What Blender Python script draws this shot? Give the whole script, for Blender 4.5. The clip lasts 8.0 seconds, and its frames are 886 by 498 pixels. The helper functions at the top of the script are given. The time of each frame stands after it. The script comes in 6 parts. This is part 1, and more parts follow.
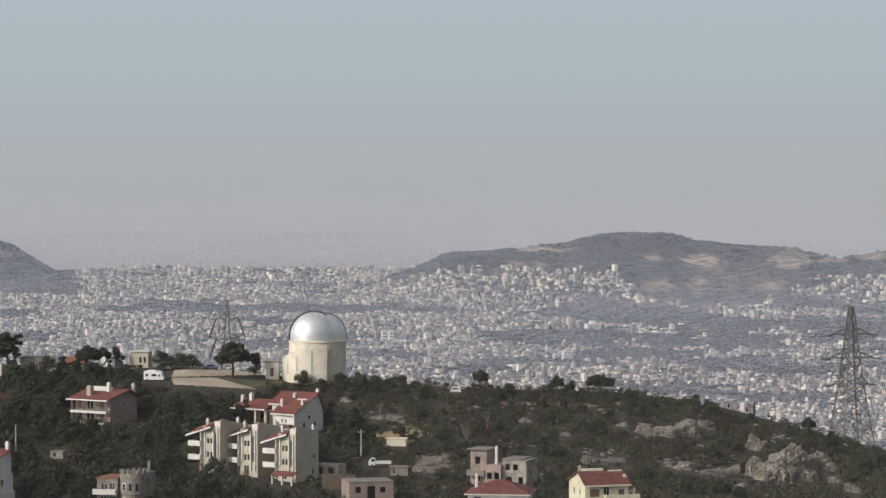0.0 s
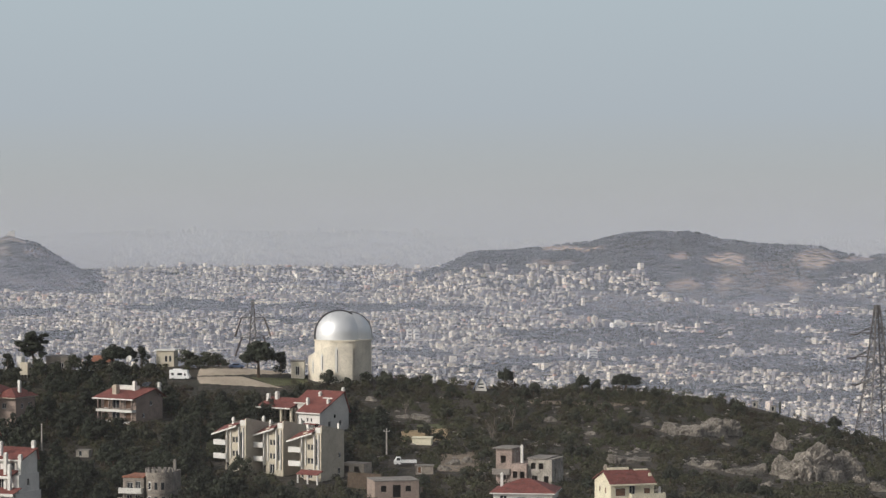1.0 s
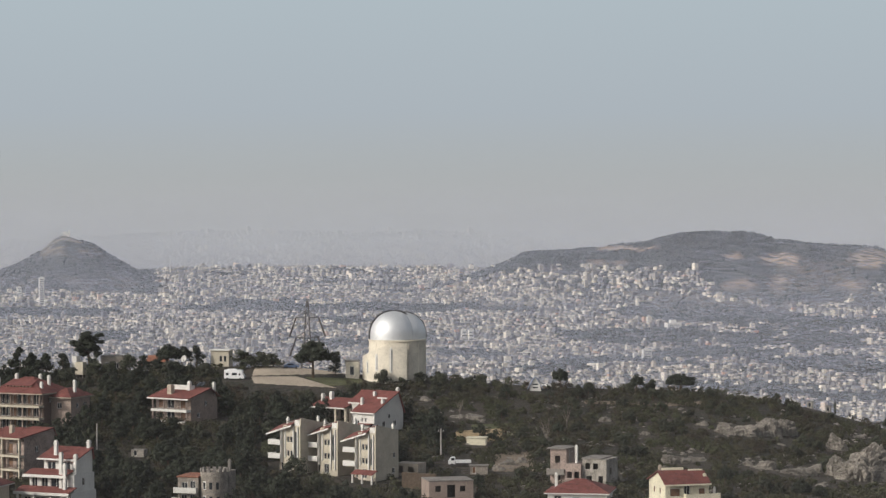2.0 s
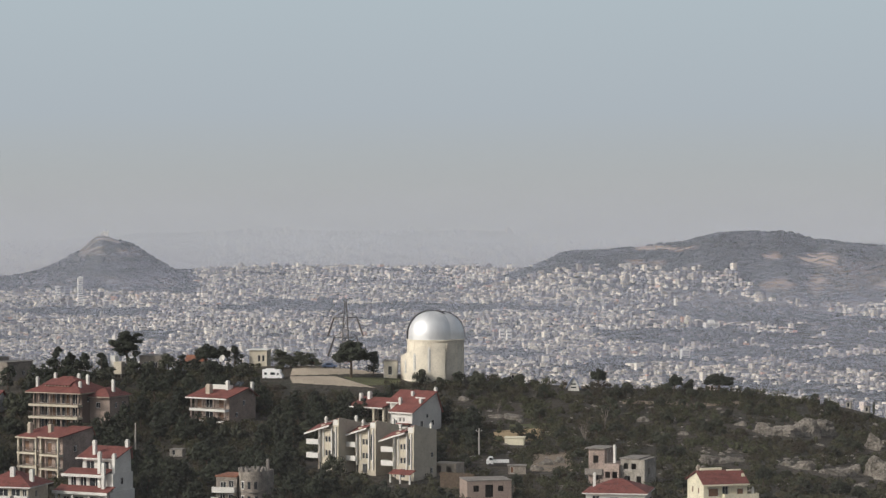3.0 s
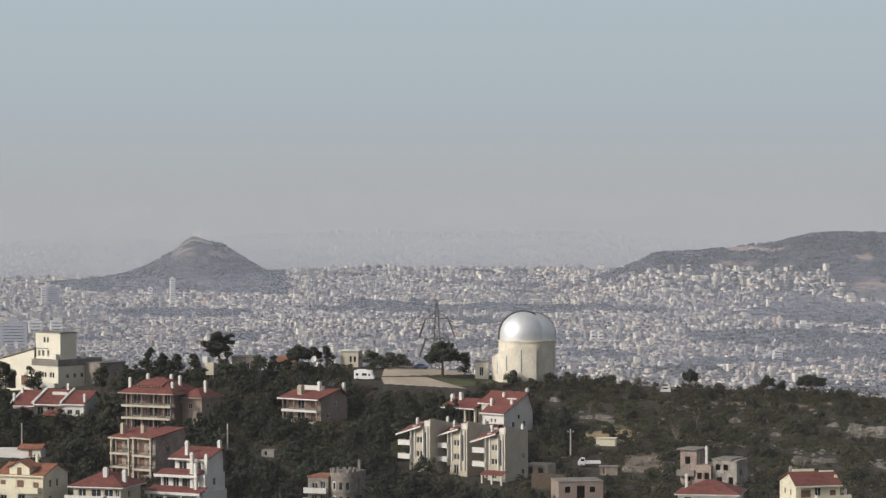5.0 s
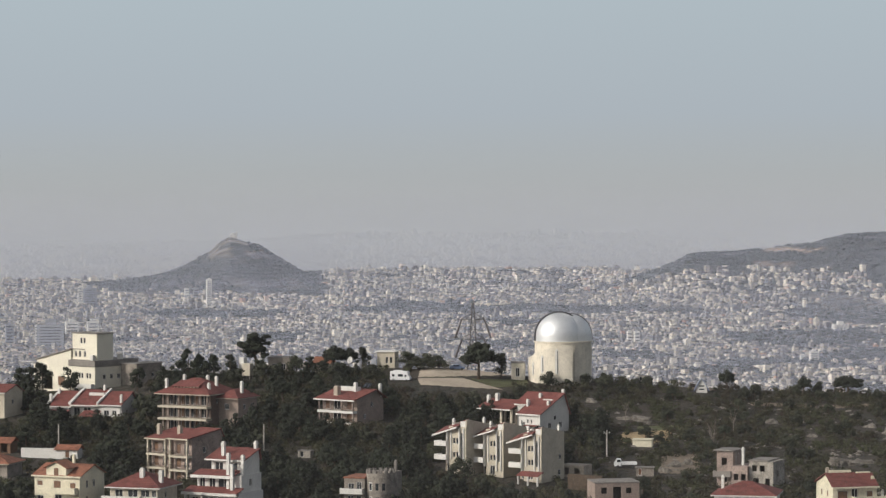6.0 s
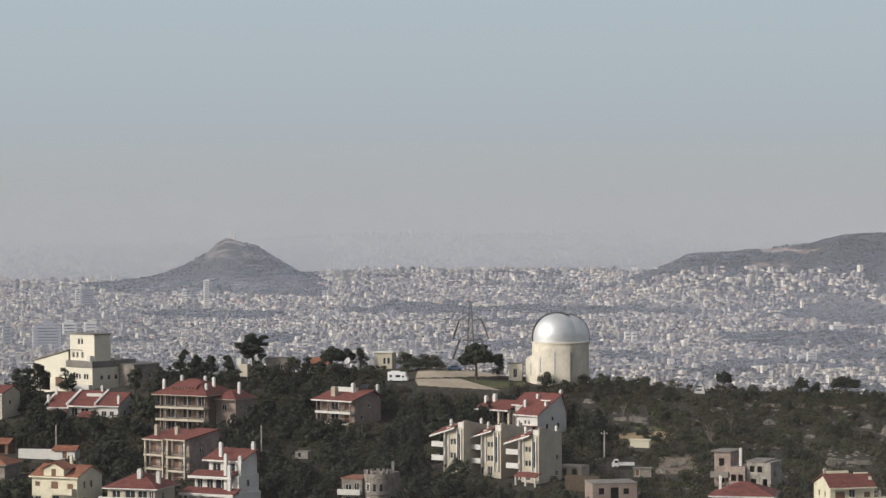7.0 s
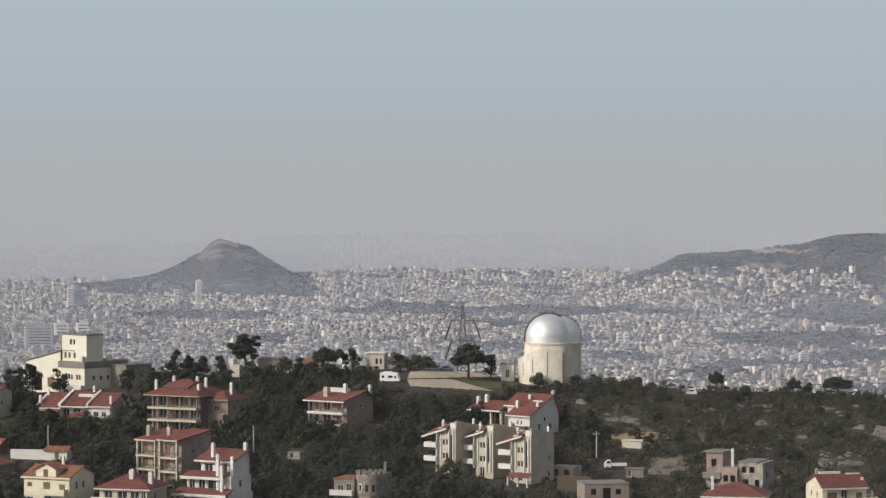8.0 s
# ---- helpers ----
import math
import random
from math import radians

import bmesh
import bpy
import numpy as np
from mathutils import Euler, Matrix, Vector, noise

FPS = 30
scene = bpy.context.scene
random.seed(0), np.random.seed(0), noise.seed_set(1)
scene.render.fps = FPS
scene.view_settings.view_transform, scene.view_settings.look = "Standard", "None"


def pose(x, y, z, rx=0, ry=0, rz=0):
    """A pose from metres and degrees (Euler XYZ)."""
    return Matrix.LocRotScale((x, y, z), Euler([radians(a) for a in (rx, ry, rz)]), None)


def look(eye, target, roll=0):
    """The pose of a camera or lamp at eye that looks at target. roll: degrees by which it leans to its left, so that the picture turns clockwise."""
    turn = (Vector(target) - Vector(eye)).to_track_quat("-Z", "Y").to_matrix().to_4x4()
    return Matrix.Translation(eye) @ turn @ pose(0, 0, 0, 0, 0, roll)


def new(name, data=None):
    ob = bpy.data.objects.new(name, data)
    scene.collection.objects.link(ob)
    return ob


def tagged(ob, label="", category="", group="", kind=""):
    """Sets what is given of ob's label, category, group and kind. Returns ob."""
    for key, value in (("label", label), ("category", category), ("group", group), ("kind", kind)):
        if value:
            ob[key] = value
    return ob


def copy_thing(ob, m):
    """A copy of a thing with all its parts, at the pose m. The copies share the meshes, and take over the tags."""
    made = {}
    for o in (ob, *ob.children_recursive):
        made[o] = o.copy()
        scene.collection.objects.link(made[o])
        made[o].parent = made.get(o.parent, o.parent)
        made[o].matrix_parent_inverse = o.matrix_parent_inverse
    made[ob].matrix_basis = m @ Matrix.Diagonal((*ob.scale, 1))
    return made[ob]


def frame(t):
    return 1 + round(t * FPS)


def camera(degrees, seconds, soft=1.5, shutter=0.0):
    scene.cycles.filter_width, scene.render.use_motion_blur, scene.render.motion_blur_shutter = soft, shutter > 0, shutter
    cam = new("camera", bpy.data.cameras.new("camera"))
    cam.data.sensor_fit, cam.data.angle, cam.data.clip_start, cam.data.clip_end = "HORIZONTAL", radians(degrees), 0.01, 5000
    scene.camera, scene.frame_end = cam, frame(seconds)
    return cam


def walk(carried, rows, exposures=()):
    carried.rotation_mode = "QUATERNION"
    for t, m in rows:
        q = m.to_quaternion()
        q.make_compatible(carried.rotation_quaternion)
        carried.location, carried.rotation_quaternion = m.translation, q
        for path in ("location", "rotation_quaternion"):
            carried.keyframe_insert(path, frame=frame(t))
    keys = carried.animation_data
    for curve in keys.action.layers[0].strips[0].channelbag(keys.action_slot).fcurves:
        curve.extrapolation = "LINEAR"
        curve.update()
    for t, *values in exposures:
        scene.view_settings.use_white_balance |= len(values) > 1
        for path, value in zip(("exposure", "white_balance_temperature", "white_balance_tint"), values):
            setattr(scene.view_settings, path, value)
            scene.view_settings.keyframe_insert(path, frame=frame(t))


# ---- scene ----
# ---- camera: a long lens on a tripod, panning to the left ----
LENS = 16.5
cam = camera(LENS, 8.0, soft=1.35)
PAN = [
    (0.0, 0.0000, -1.4940, 0.0000),
    (0.5, 0.1491, -1.4957, 0.0114),
    (1.0, 0.4759, -1.5145, 0.0359),
    (1.5, 1.1641, -1.5119, 0.0700),
    (1.7, 1.3230, -1.5124, 0.0712),
    (2.8, 2.0189, -1.5153, 0.0781),
    (3.0, 2.2096, -1.5158, 0.0793),
    (3.5, 2.5139, -1.5028, 0.1044),
    (4.0, 3.0464, -1.5004, 0.1265),
    (4.5, 3.4525, -1.4974, 0.1532),
    (5.0, 3.9191, -1.4957, 0.1789),
    (5.2, 4.0515, -1.4924, 0.1834),
    (6.3, 4.6708, -1.4736, 0.2087),
    (6.5, 4.6284, -1.4703, 0.2132),
    (7.0, 4.5491, -1.4624, 0.2146),
    (7.5, 4.4775, -1.4577, 0.1803),
    (8.0, 4.4041, -1.4529, 0.1968),
]
walk(cam, [(t, pose(0, 0, 0, 90 + pitch, roll, yaw)) for t, yaw, pitch, roll in PAN])

# ---- light ----
TO_SUN = Vector((-0.70, -0.47, 0.48)).normalized()
world = bpy.data.worlds.new("sky")
scene.world = world
world.use_nodes = True
wn = world.node_tree.nodes
sky = wn.new("ShaderNodeTexSky")
sky.sky_type = "NISHITA"
sky.sun_disc = False
sky.sun_elevation = math.asin(TO_SUN.z)
sky.sun_rotation = math.atan2(TO_SUN.x, TO_SUN.y)
sky.dust_density = 3.0
wn["Background"].inputs["Strength"].default_value = 0.118
pale = wn.new("ShaderNodeHueSaturation")
pale.inputs["Saturation"].default_value = 0.35
world.node_tree.links.new(sky.outputs["Color"], pale.inputs["Color"])
world.node_tree.links.new(pale.outputs["Color"], wn["Background"].inputs["Color"])
sun_data = bpy.data.lights.new("sun", "SUN")
sun_data.energy, sun_data.angle, sun_data.color = 2.25, radians(0.6), (1.0, 0.93, 0.82)
sun = new("sun", sun_data)
sun.matrix_world = look(TO_SUN * 100, (0, 0, 0))
scene.view_settings.exposure = 0.0

# ---- materials ----


def mat(name, color, rough=0.8, vary=0.15, scale=1.0, bump=0.0, metal=0.0, fine=8.0, tint=None, island=0.0, spread=0.0):
    """A surface with grain at two sizes; tint: the colour of stains; island, spread: differences from piece to piece, from object to object."""
    m = bpy.data.materials.new(name)
    m.use_nodes = True
    n, l = m.node_tree.nodes, m.node_tree.links
    b = n["Principled BSDF"]
    b.inputs["Roughness"].default_value, b.inputs["Metallic"].default_value = rough, metal
    tc = n.new("ShaderNodeTexCoord")
    big, small = n.new("ShaderNodeTexNoise"), n.new("ShaderNodeTexNoise")
    for tex, s, d in ((big, scale, 4), (small, scale * fine, 5)):
        tex.inputs["Scale"].default_value, tex.inputs["Detail"].default_value = s, d
        l.new(tc.outputs["Object"], tex.inputs["Vector"])
    mix = n.new("ShaderNodeMix")
    mix.data_type = "RGBA"
    dark = tint or tuple(c * (1 - 2.2 * vary) for c in color)
    mix.inputs["A"].default_value = (*dark, 1)
    mix.inputs["B"].default_value = (*(min(1, c * (1 + 0.5 * vary)) for c in color), 1)
    add = n.new("ShaderNodeMath")
    add.operation = "ADD"
    l.new(big.outputs["Fac"], add.inputs[0])
    l.new(small.outputs["Fac"], add.inputs[1])
    ramp = n.new("ShaderNodeMapRange")
    ramp.inputs["From Min"].default_value, ramp.inputs["From Max"].default_value = 0.68, 1.2
    l.new(add.outputs[0], ramp.inputs["Value"])
    l.new(ramp.outputs["Result"], mix.inputs["Factor"])
    out = mix.outputs["Result"]
    for amount, node, sock in ((island, "ShaderNodeNewGeometry", "Random Per Island"), (spread, "ShaderNodeObjectInfo", "Random")):
        if amount:
            rnd, hsv, rng = n.new(node), n.new("ShaderNodeHueSaturation"), n.new("ShaderNodeMapRange")
            rng.inputs["To Min"].default_value, rng.inputs["To Max"].default_value = 1 - amount, 1 + amount
            l.new(rnd.outputs[sock], rng.inputs["Value"])
            l.new(rng.outputs["Result"], hsv.inputs["Value"])
            l.new(out, hsv.inputs["Color"])
            out = hsv.outputs["Color"]
    l.new(out, b.inputs["Base Color"])
    if bump:
        bp = n.new("ShaderNodeBump")
        bp.inputs["Strength"].default_value, bp.inputs["Distance"].default_value = bump, 0.3 / scale
        l.new(small.outputs["Fac"], bp.inputs["Height"])
        l.new(bp.outputs["Normal"], b.inputs["Normal"])
    return m


M_CREAM = mat("cream_render", (0.50, 0.45, 0.36), 0.85, 0.10, 0.35, 0.1)
M_YELLOW = mat("pale_yellow_render", (0.70, 0.65, 0.50), 0.85, 0.10, 0.35, 0.1)
M_WHITE = mat("white_render", (0.64, 0.625, 0.59), 0.8, 0.08, 0.4, 0.1)
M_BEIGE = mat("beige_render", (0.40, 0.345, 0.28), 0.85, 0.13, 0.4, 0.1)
M_ROSE = mat("rose_beige_render", (0.30, 0.235, 0.20), 0.85, 0.13, 0.4, 0.1)
M_GREYWALL = mat("weathered_grey_render", (0.29, 0.255, 0.22), 0.9, 0.28, 0.6, 0.2)
M_CONCRETE = mat("concrete", (0.225, 0.205, 0.185), 0.9, 0.18, 0.5, 0.2)
M_TILE = mat("red_roof_tile", (0.185, 0.058, 0.048), 0.85, 0.22, 0.8, 0.5, fine=6)
M_TILE_OLD = mat("orange_roof_tile", (0.30, 0.125, 0.075), 0.85, 0.25, 0.8, 0.5, fine=6)
M_GLASS = mat("dark_window_glass", (0.03, 0.034, 0.04), 0.15, 0.1, 0.5)
M_SHUTTER = mat("brown_wooden_shutter", (0.17, 0.09, 0.05), 0.6, 0.2, 2.0)
M_RAIL = mat("dark_metal_rail", (0.07, 0.06, 0.055), 0.5, 0.1, 2.0, metal=0.3)
M_INNER_SHADE = mat("inner_shade", (0.05, 0.045, 0.04), 0.9, 0.2, 0.5)
M_STEEL = mat("galvanised_steel", (0.10, 0.095, 0.095), 0.55, 0.15, 1.0, metal=0.5)
M_SHADED_BROWN = mat("shaded_brown_render", (0.17, 0.125, 0.105), 0.85, 0.13, 0.4, 0.1)
M_ROCK = mat("limestone", (0.27, 0.243, 0.21), 0.95, 0.30, 0.35, 1.0, fine=6)
M_BARK = mat("bark", (0.09, 0.065, 0.045), 0.95, 0.3, 2.0, 0.6)

# ---- the lie of the land ----
F = 784 / math.tan(radians(LENS / 2))
PITCH = radians(-1.494)
BEYOND = np.array([-1400, -440, -300, -100, 0, 130, 250, 330, 480, 600, 800, 1000, 1100, 1200, 1300, 1400, 1500, 1568, 1750, 2400], float)
CREST = np.array([700, 692, 690, 668, 660, 655, 651, 648, 664, 668, 683, 690, 694, 706, 726, 752, 782, 802, 840, 930], float)
FAR, NEAR, FOOT = 770.0, 590.0, 882.0
PLAIN = -162.0


def sight(u, v):
    """The line of sight through a mark of the first view: sideways and upwards for each metre ahead."""
    a, b = (u - 784) / F, (441 - v) / F
    ahead = math.cos(PITCH) - b * math.sin(PITCH)
    return a / ahead, (math.sin(PITCH) + b * math.cos(PITCH)) / ahead


def sight_of(x, y, z):
    """The mark of the first view under which a place lies (arrays too)."""
    ahead, up = y * math.cos(PITCH) + z * math.sin(PITCH), z * math.cos(PITCH) - y * math.sin(PITCH)
    return 784 + F * x / ahead, 441 - F * up / ahead


def smooth(a, b, x):
    s = np.clip((x - a) / (b - a), 0.0, 1.0)
    return s * s * (3 - 2 * s)


def wave(x, y, size, seed=0.0):
    """Soft unevenness of about -1 to 1, waves of that size in metres."""
    p, q = x / size + seed, y / size - 1.7 * seed
    return (np.sin(p * 6.1 + 1.3 * np.sin(q * 3.7 + seed)) + np.sin(q * 5.3 + 1.7 * np.sin(p * 4.1 - seed)) + np.sin((p + q) * 9.7 + seed * 3) * 0.6 + np.sin((p - 0.7 * q) * 14.3) * 0.4) / 3


def hills(x, y):
    """Heights above the plain of the two hills that rise out of the far city."""
    k = x / y
    u = 784 + F * k
    # the cone-shaped hill with a long shoulder
    ridge = np.interp(u, [-330, -250, -180, -130, -100, -70, -50, -32, -10, 20, 50, 80, 110, 125, 150], [0, 6, 14, 23, 33, 45, 59, 65, 58, 50, 35, 20, 6, 0, 0])
    cone = ridge * smooth(3900, 4190, y) * (1 - smooth(4240, 4430, y)) * (1 + 0.02 * wave(x, y, 90, 2.0))
    # the broad hill with old quarries
    top = np.interp(u, [620, 700, 745, 790, 870, 960, 1000, 1030, 1060, 1120, 1180, 1230, 1300, 1380, 1410, 1445, 1490, 1520, 1568, 1700, 1900, 2200], [0, 16, 30, 48, 53, 61, 64, 70, 75, 77, 76, 67, 62, 59, 56, 50, 43, 48, 53, 52, 40, 0])
    broad = top * smooth(3350, 3950, y) * (1 - smooth(4050, 4400, y)) * (1 + 0.035 * wave(x, y, 140, 1.0) * smooth(3300, 3700, y) * (1 - smooth(3850, 4000, y)))
    # spurs and gullies that the quarries have left
    fold = 1 - 2 * np.abs(np.sin(u / 21 + 1.4 * np.sin(u / 57) + y / 700)) + 0.5 * np.sin(u / 7.3)
    broad = broad + 2.6 * fold * smooth(1120, 1180, u) * (1 - smooth(1640, 1720, u)) * smooth(3480, 3640, y) * (1 - smooth(3900, 3990, y))
    rise = 14 * smooth(3600, 4550, y) * smooth(-200, 200, u) * (1 - smooth(600, 900, u))
    return cone + broad + rise


def ground_z(x, y):
    """Height of the ground below the camera's eye."""
    x, y = np.asarray(x, float), np.asarray(y, float)
    yy = np.maximum(y, 1.0)
    u = 784 + F * x / yy * math.cos(PITCH)
    crest = np.interp(u, BEYOND, CREST)
    v = crest + (FAR - yy) / (FAR - NEAR) * (FOOT - crest)
    b = (441 - v) / F
    slope = (math.sin(PITCH) + b * math.cos(PITCH)) / (math.cos(PITCH) - b * math.sin(PITCH))
    hillside = yy * slope + 0.5 * wave(x, yy, 45, 0.4) * smooth(540, 600, yy) * (1 - smooth(690, 740, yy))
    crest_z = FAR * (math.sin(PITCH) + (441 - crest) / F * math.cos(PITCH)) / (math.cos(PITCH) - (441 - crest) / F * math.sin(PITCH))
    behind = crest_z + (PLAIN - crest_z) * smooth(FAR - 60, 1500, yy)
    far = PLAIN + hills(x, yy) + 46 * smooth(4560, 4900, yy) + 1.5 * wave(x, yy, 240, 3.0) * smooth(1500, 2000, yy)
    near = -1.8 - 74 * smooth(-20, 330, np.hypot(x, y))
    z = np.where(yy < FAR, hillside, behind)
    z = np.where(yy > 1500, far, z)
    t = smooth(400, 540, yy)
    return near * (1 - t) + z * t


def spots(u, v):
    """The places on the near hill that are seen under those marks: bisection along the lines of sight."""
    u, v = np.atleast_1d(np.asarray(u, float)), np.atleast_1d(np.asarray(v, float))
    c = (441 - v) / F
    ahead = math.cos(PITCH) - c * math.sin(PITCH)
    a, b = (u - 784) / F / ahead, (math.sin(PITCH) + c * math.cos(PITCH)) / ahead
    lo, hi = np.full(len(u), 480.0), np.full(len(u), FAR)
    for _ in range(18):
        mid = (lo + hi) / 2
        above = b * mid > ground_z(a * mid, mid)
        lo, hi = np.where(above, mid, lo), np.where(above, hi, mid)
    return np.stack([a * lo, lo, ground_z(a * lo, lo)], -1)


def spot(u, v):
    return Vector(spots(u, v)[0])


def on_ground(x, y):
    return Vector((x, y, float(ground_z(x, y))))


def mesh_of(name, verts, faces, material, smooth_faces=False):
    me = bpy.data.meshes.new(name)
    verts, faces = np.asarray(verts, np.float32), np.asarray(faces, np.int32)
    n, k = faces.shape
    me.vertices.add(len(verts))
    me.vertices.foreach_set("co", verts.ravel())
    me.loops.add(n * k)
    me.loops.foreach_set("vertex_index", faces.ravel())
    me.polygons.add(n)
    me.polygons.foreach_set("loop_start", np.arange(0, n * k, k, dtype=np.int32))
    me.polygons.foreach_set("use_smooth", np.full(n, smooth_faces))
    me.update(calc_edges=True)
    me.materials.append(material)
    return me


def sheet(name, xs, ys, zs, material):
    """A grid of points as one mesh."""
    r, c = xs.shape
    i = np.arange(r * c).reshape(r, c)
    quads = np.stack([i[:-1, :-1], i[:-1, 1:], i[1:, 1:], i[1:, :-1]], -1).reshape(-1, 4)
    return new(name, mesh_of(name, np.stack([xs, ys, zs], -1).reshape(-1, 3), quads, material, True))


def ground_material():
    """Dry grass, soil and scrub near by; grey streets, roofs and tree tops far off, blued by painted haze; bare quarry
    faces on the broad hill.
    """
    m = mat("ground", (0.046, 0.036, 0.026), 1.0, 0.3, 0.05, 0.6, fine=12, tint=(0.022, 0.024, 0.015))
    n, l = m.node_tree.nodes, m.node_tree.links
    b = n["Principled BSDF"]
    near = b.inputs["Base Color"].links[0].from_socket
    tc = n.new("ShaderNodeTexCoord")
    sep = n.new("ShaderNodeSeparateXYZ")
    l.new(tc.outputs["Object"], sep.inputs[0])

    def blend(a, bb, fac):
        mx = n.new("ShaderNodeMix")
        mx.data_type = "RGBA"
        for sock, val in (("A", a), ("B", bb)):
            if isinstance(val, tuple):
                mx.inputs[sock].default_value = (*val, 1)
            else:
                l.new(val, mx.inputs[sock])
        l.new(fac, mx.inputs["Factor"])
        return mx.outputs["Result"]

    def step(value, lo, hi):
        r = n.new("ShaderNodeMapRange")
        r.inputs["From Min"].default_value, r.inputs["From Max"].default_value = lo, hi
        l.new(value, r.inputs["Value"])
        return r.outputs["Result"]

    def noise_at(scale, detail=4):
        t = n.new("ShaderNodeTexNoise")
        t.inputs["Scale"].default_value, t.inputs["Detail"].default_value = scale, detail
        l.new(tc.outputs["Object"], t.inputs["Vector"])
        return t.outputs["Fac"]

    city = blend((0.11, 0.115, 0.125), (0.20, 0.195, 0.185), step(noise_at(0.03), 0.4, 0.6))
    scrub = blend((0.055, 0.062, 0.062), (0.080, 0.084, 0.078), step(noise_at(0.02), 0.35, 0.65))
    dug = n.new("ShaderNodeAttribute")
    dug.attribute_name = "quarried"
    scar = n.new("ShaderNodeMath")
    scar.operation = "MULTIPLY"
    scar.use_clamp = True
    l.new(step(noise_at(0.07, 9), 0.36, 0.60), scar.inputs[0])
    l.new(dug.outputs["Fac"], scar.inputs[1])
    bare = blend(scrub, (0.52, 0.40, 0.31), scar.outputs[0])
    summit = n.new("ShaderNodeMath")
    summit.operation = "MULTIPLY"
    l.new(step(sep.outputs["X"], -300, -420), summit.inputs[0])
    l.new(step(sep.outputs["Z"], PLAIN + 36, PLAIN + 56), summit.inputs[1])
    crag = n.new("ShaderNodeMath")
    crag.operation = "MULTIPLY"
    l.new(summit.outputs[0], crag.inputs[0])
    l.new(step(noise_at(0.035, 6), 0.46, 0.56), crag.inputs[1])
    bare = blend(bare, (0.30, 0.26, 0.22), crag.outputs[0])
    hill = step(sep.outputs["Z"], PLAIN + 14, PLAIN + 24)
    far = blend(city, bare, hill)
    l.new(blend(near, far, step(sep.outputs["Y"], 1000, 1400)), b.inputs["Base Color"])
    return m


# bare faces of the old quarries on the broad hill: centre, half width and half height as seen from the camera's hill, how bare
SCARS = ((965, 442, 60, 5, 0.9), (925, 468, 50, 6, 0.35), (1240, 461, 36, 12, 1.0), (1400, 460, 40, 18, 0.9), (1472, 460, 30, 6, 0.6), (1545, 453, 30, 8, 0.7), (1165, 508, 36, 12, 0.5), (1236, 506, 20, 20, 0.55), (1365, 508, 34, 13, 0.6), (1310, 533, 32, 8, 0.75), (1156, 456, 16, 7, 0.6), (1300, 490, 90, 30, 0.22))


def quarried(x, y, z):
    u, v = sight_of(x, y, z)
    u, v = u + 7 * wave(x, y, 60, 13.0), v + 3 * wave(x, y, 45, 14.0)
    out = np.zeros(u.shape)
    for cu_, cv_, ru, rv, much in SCARS:
        out = np.maximum(out, 1.25 * much * smooth(1.25, 0.55, np.hypot((u - cu_) / ru, (v - cv_) / rv)))
    return out * (y > 3300) * (y < 4300)


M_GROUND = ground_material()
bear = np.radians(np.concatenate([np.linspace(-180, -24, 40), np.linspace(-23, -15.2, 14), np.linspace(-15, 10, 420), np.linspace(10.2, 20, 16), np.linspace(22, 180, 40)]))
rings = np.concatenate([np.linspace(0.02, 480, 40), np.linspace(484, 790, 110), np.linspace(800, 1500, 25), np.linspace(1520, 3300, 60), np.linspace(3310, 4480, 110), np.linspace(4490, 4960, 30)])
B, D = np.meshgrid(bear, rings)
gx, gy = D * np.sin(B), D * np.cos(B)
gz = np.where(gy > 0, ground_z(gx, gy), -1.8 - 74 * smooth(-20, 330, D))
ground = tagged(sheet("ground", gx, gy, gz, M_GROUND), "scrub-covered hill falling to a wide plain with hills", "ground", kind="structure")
bare_rock = ground.data.attributes.new("quarried", "FLOAT", "POINT")
bare_rock.data.foreach_set("value", quarried(gx, np.maximum(gy, 1.0), gz).ravel().astype(np.float32))


# ---- sky and distance ----


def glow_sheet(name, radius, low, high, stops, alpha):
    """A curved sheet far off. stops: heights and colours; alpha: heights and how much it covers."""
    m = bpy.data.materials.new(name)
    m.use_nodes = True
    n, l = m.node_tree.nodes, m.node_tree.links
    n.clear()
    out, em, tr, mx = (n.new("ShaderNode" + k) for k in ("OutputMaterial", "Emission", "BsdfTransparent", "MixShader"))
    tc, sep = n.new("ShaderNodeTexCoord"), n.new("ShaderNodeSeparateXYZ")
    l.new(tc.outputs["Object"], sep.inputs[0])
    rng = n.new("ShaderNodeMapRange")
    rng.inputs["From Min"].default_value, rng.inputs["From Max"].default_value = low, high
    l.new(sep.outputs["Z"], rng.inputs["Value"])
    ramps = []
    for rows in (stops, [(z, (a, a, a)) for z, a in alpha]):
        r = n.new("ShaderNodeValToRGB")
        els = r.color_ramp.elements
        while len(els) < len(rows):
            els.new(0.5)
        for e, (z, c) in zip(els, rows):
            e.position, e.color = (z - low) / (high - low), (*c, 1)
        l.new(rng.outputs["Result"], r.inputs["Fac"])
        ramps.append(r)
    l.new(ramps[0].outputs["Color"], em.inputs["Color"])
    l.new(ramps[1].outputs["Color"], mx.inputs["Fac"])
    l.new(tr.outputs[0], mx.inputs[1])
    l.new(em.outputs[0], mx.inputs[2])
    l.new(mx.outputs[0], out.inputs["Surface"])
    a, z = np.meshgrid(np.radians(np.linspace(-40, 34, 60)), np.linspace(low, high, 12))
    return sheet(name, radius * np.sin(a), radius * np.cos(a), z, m)


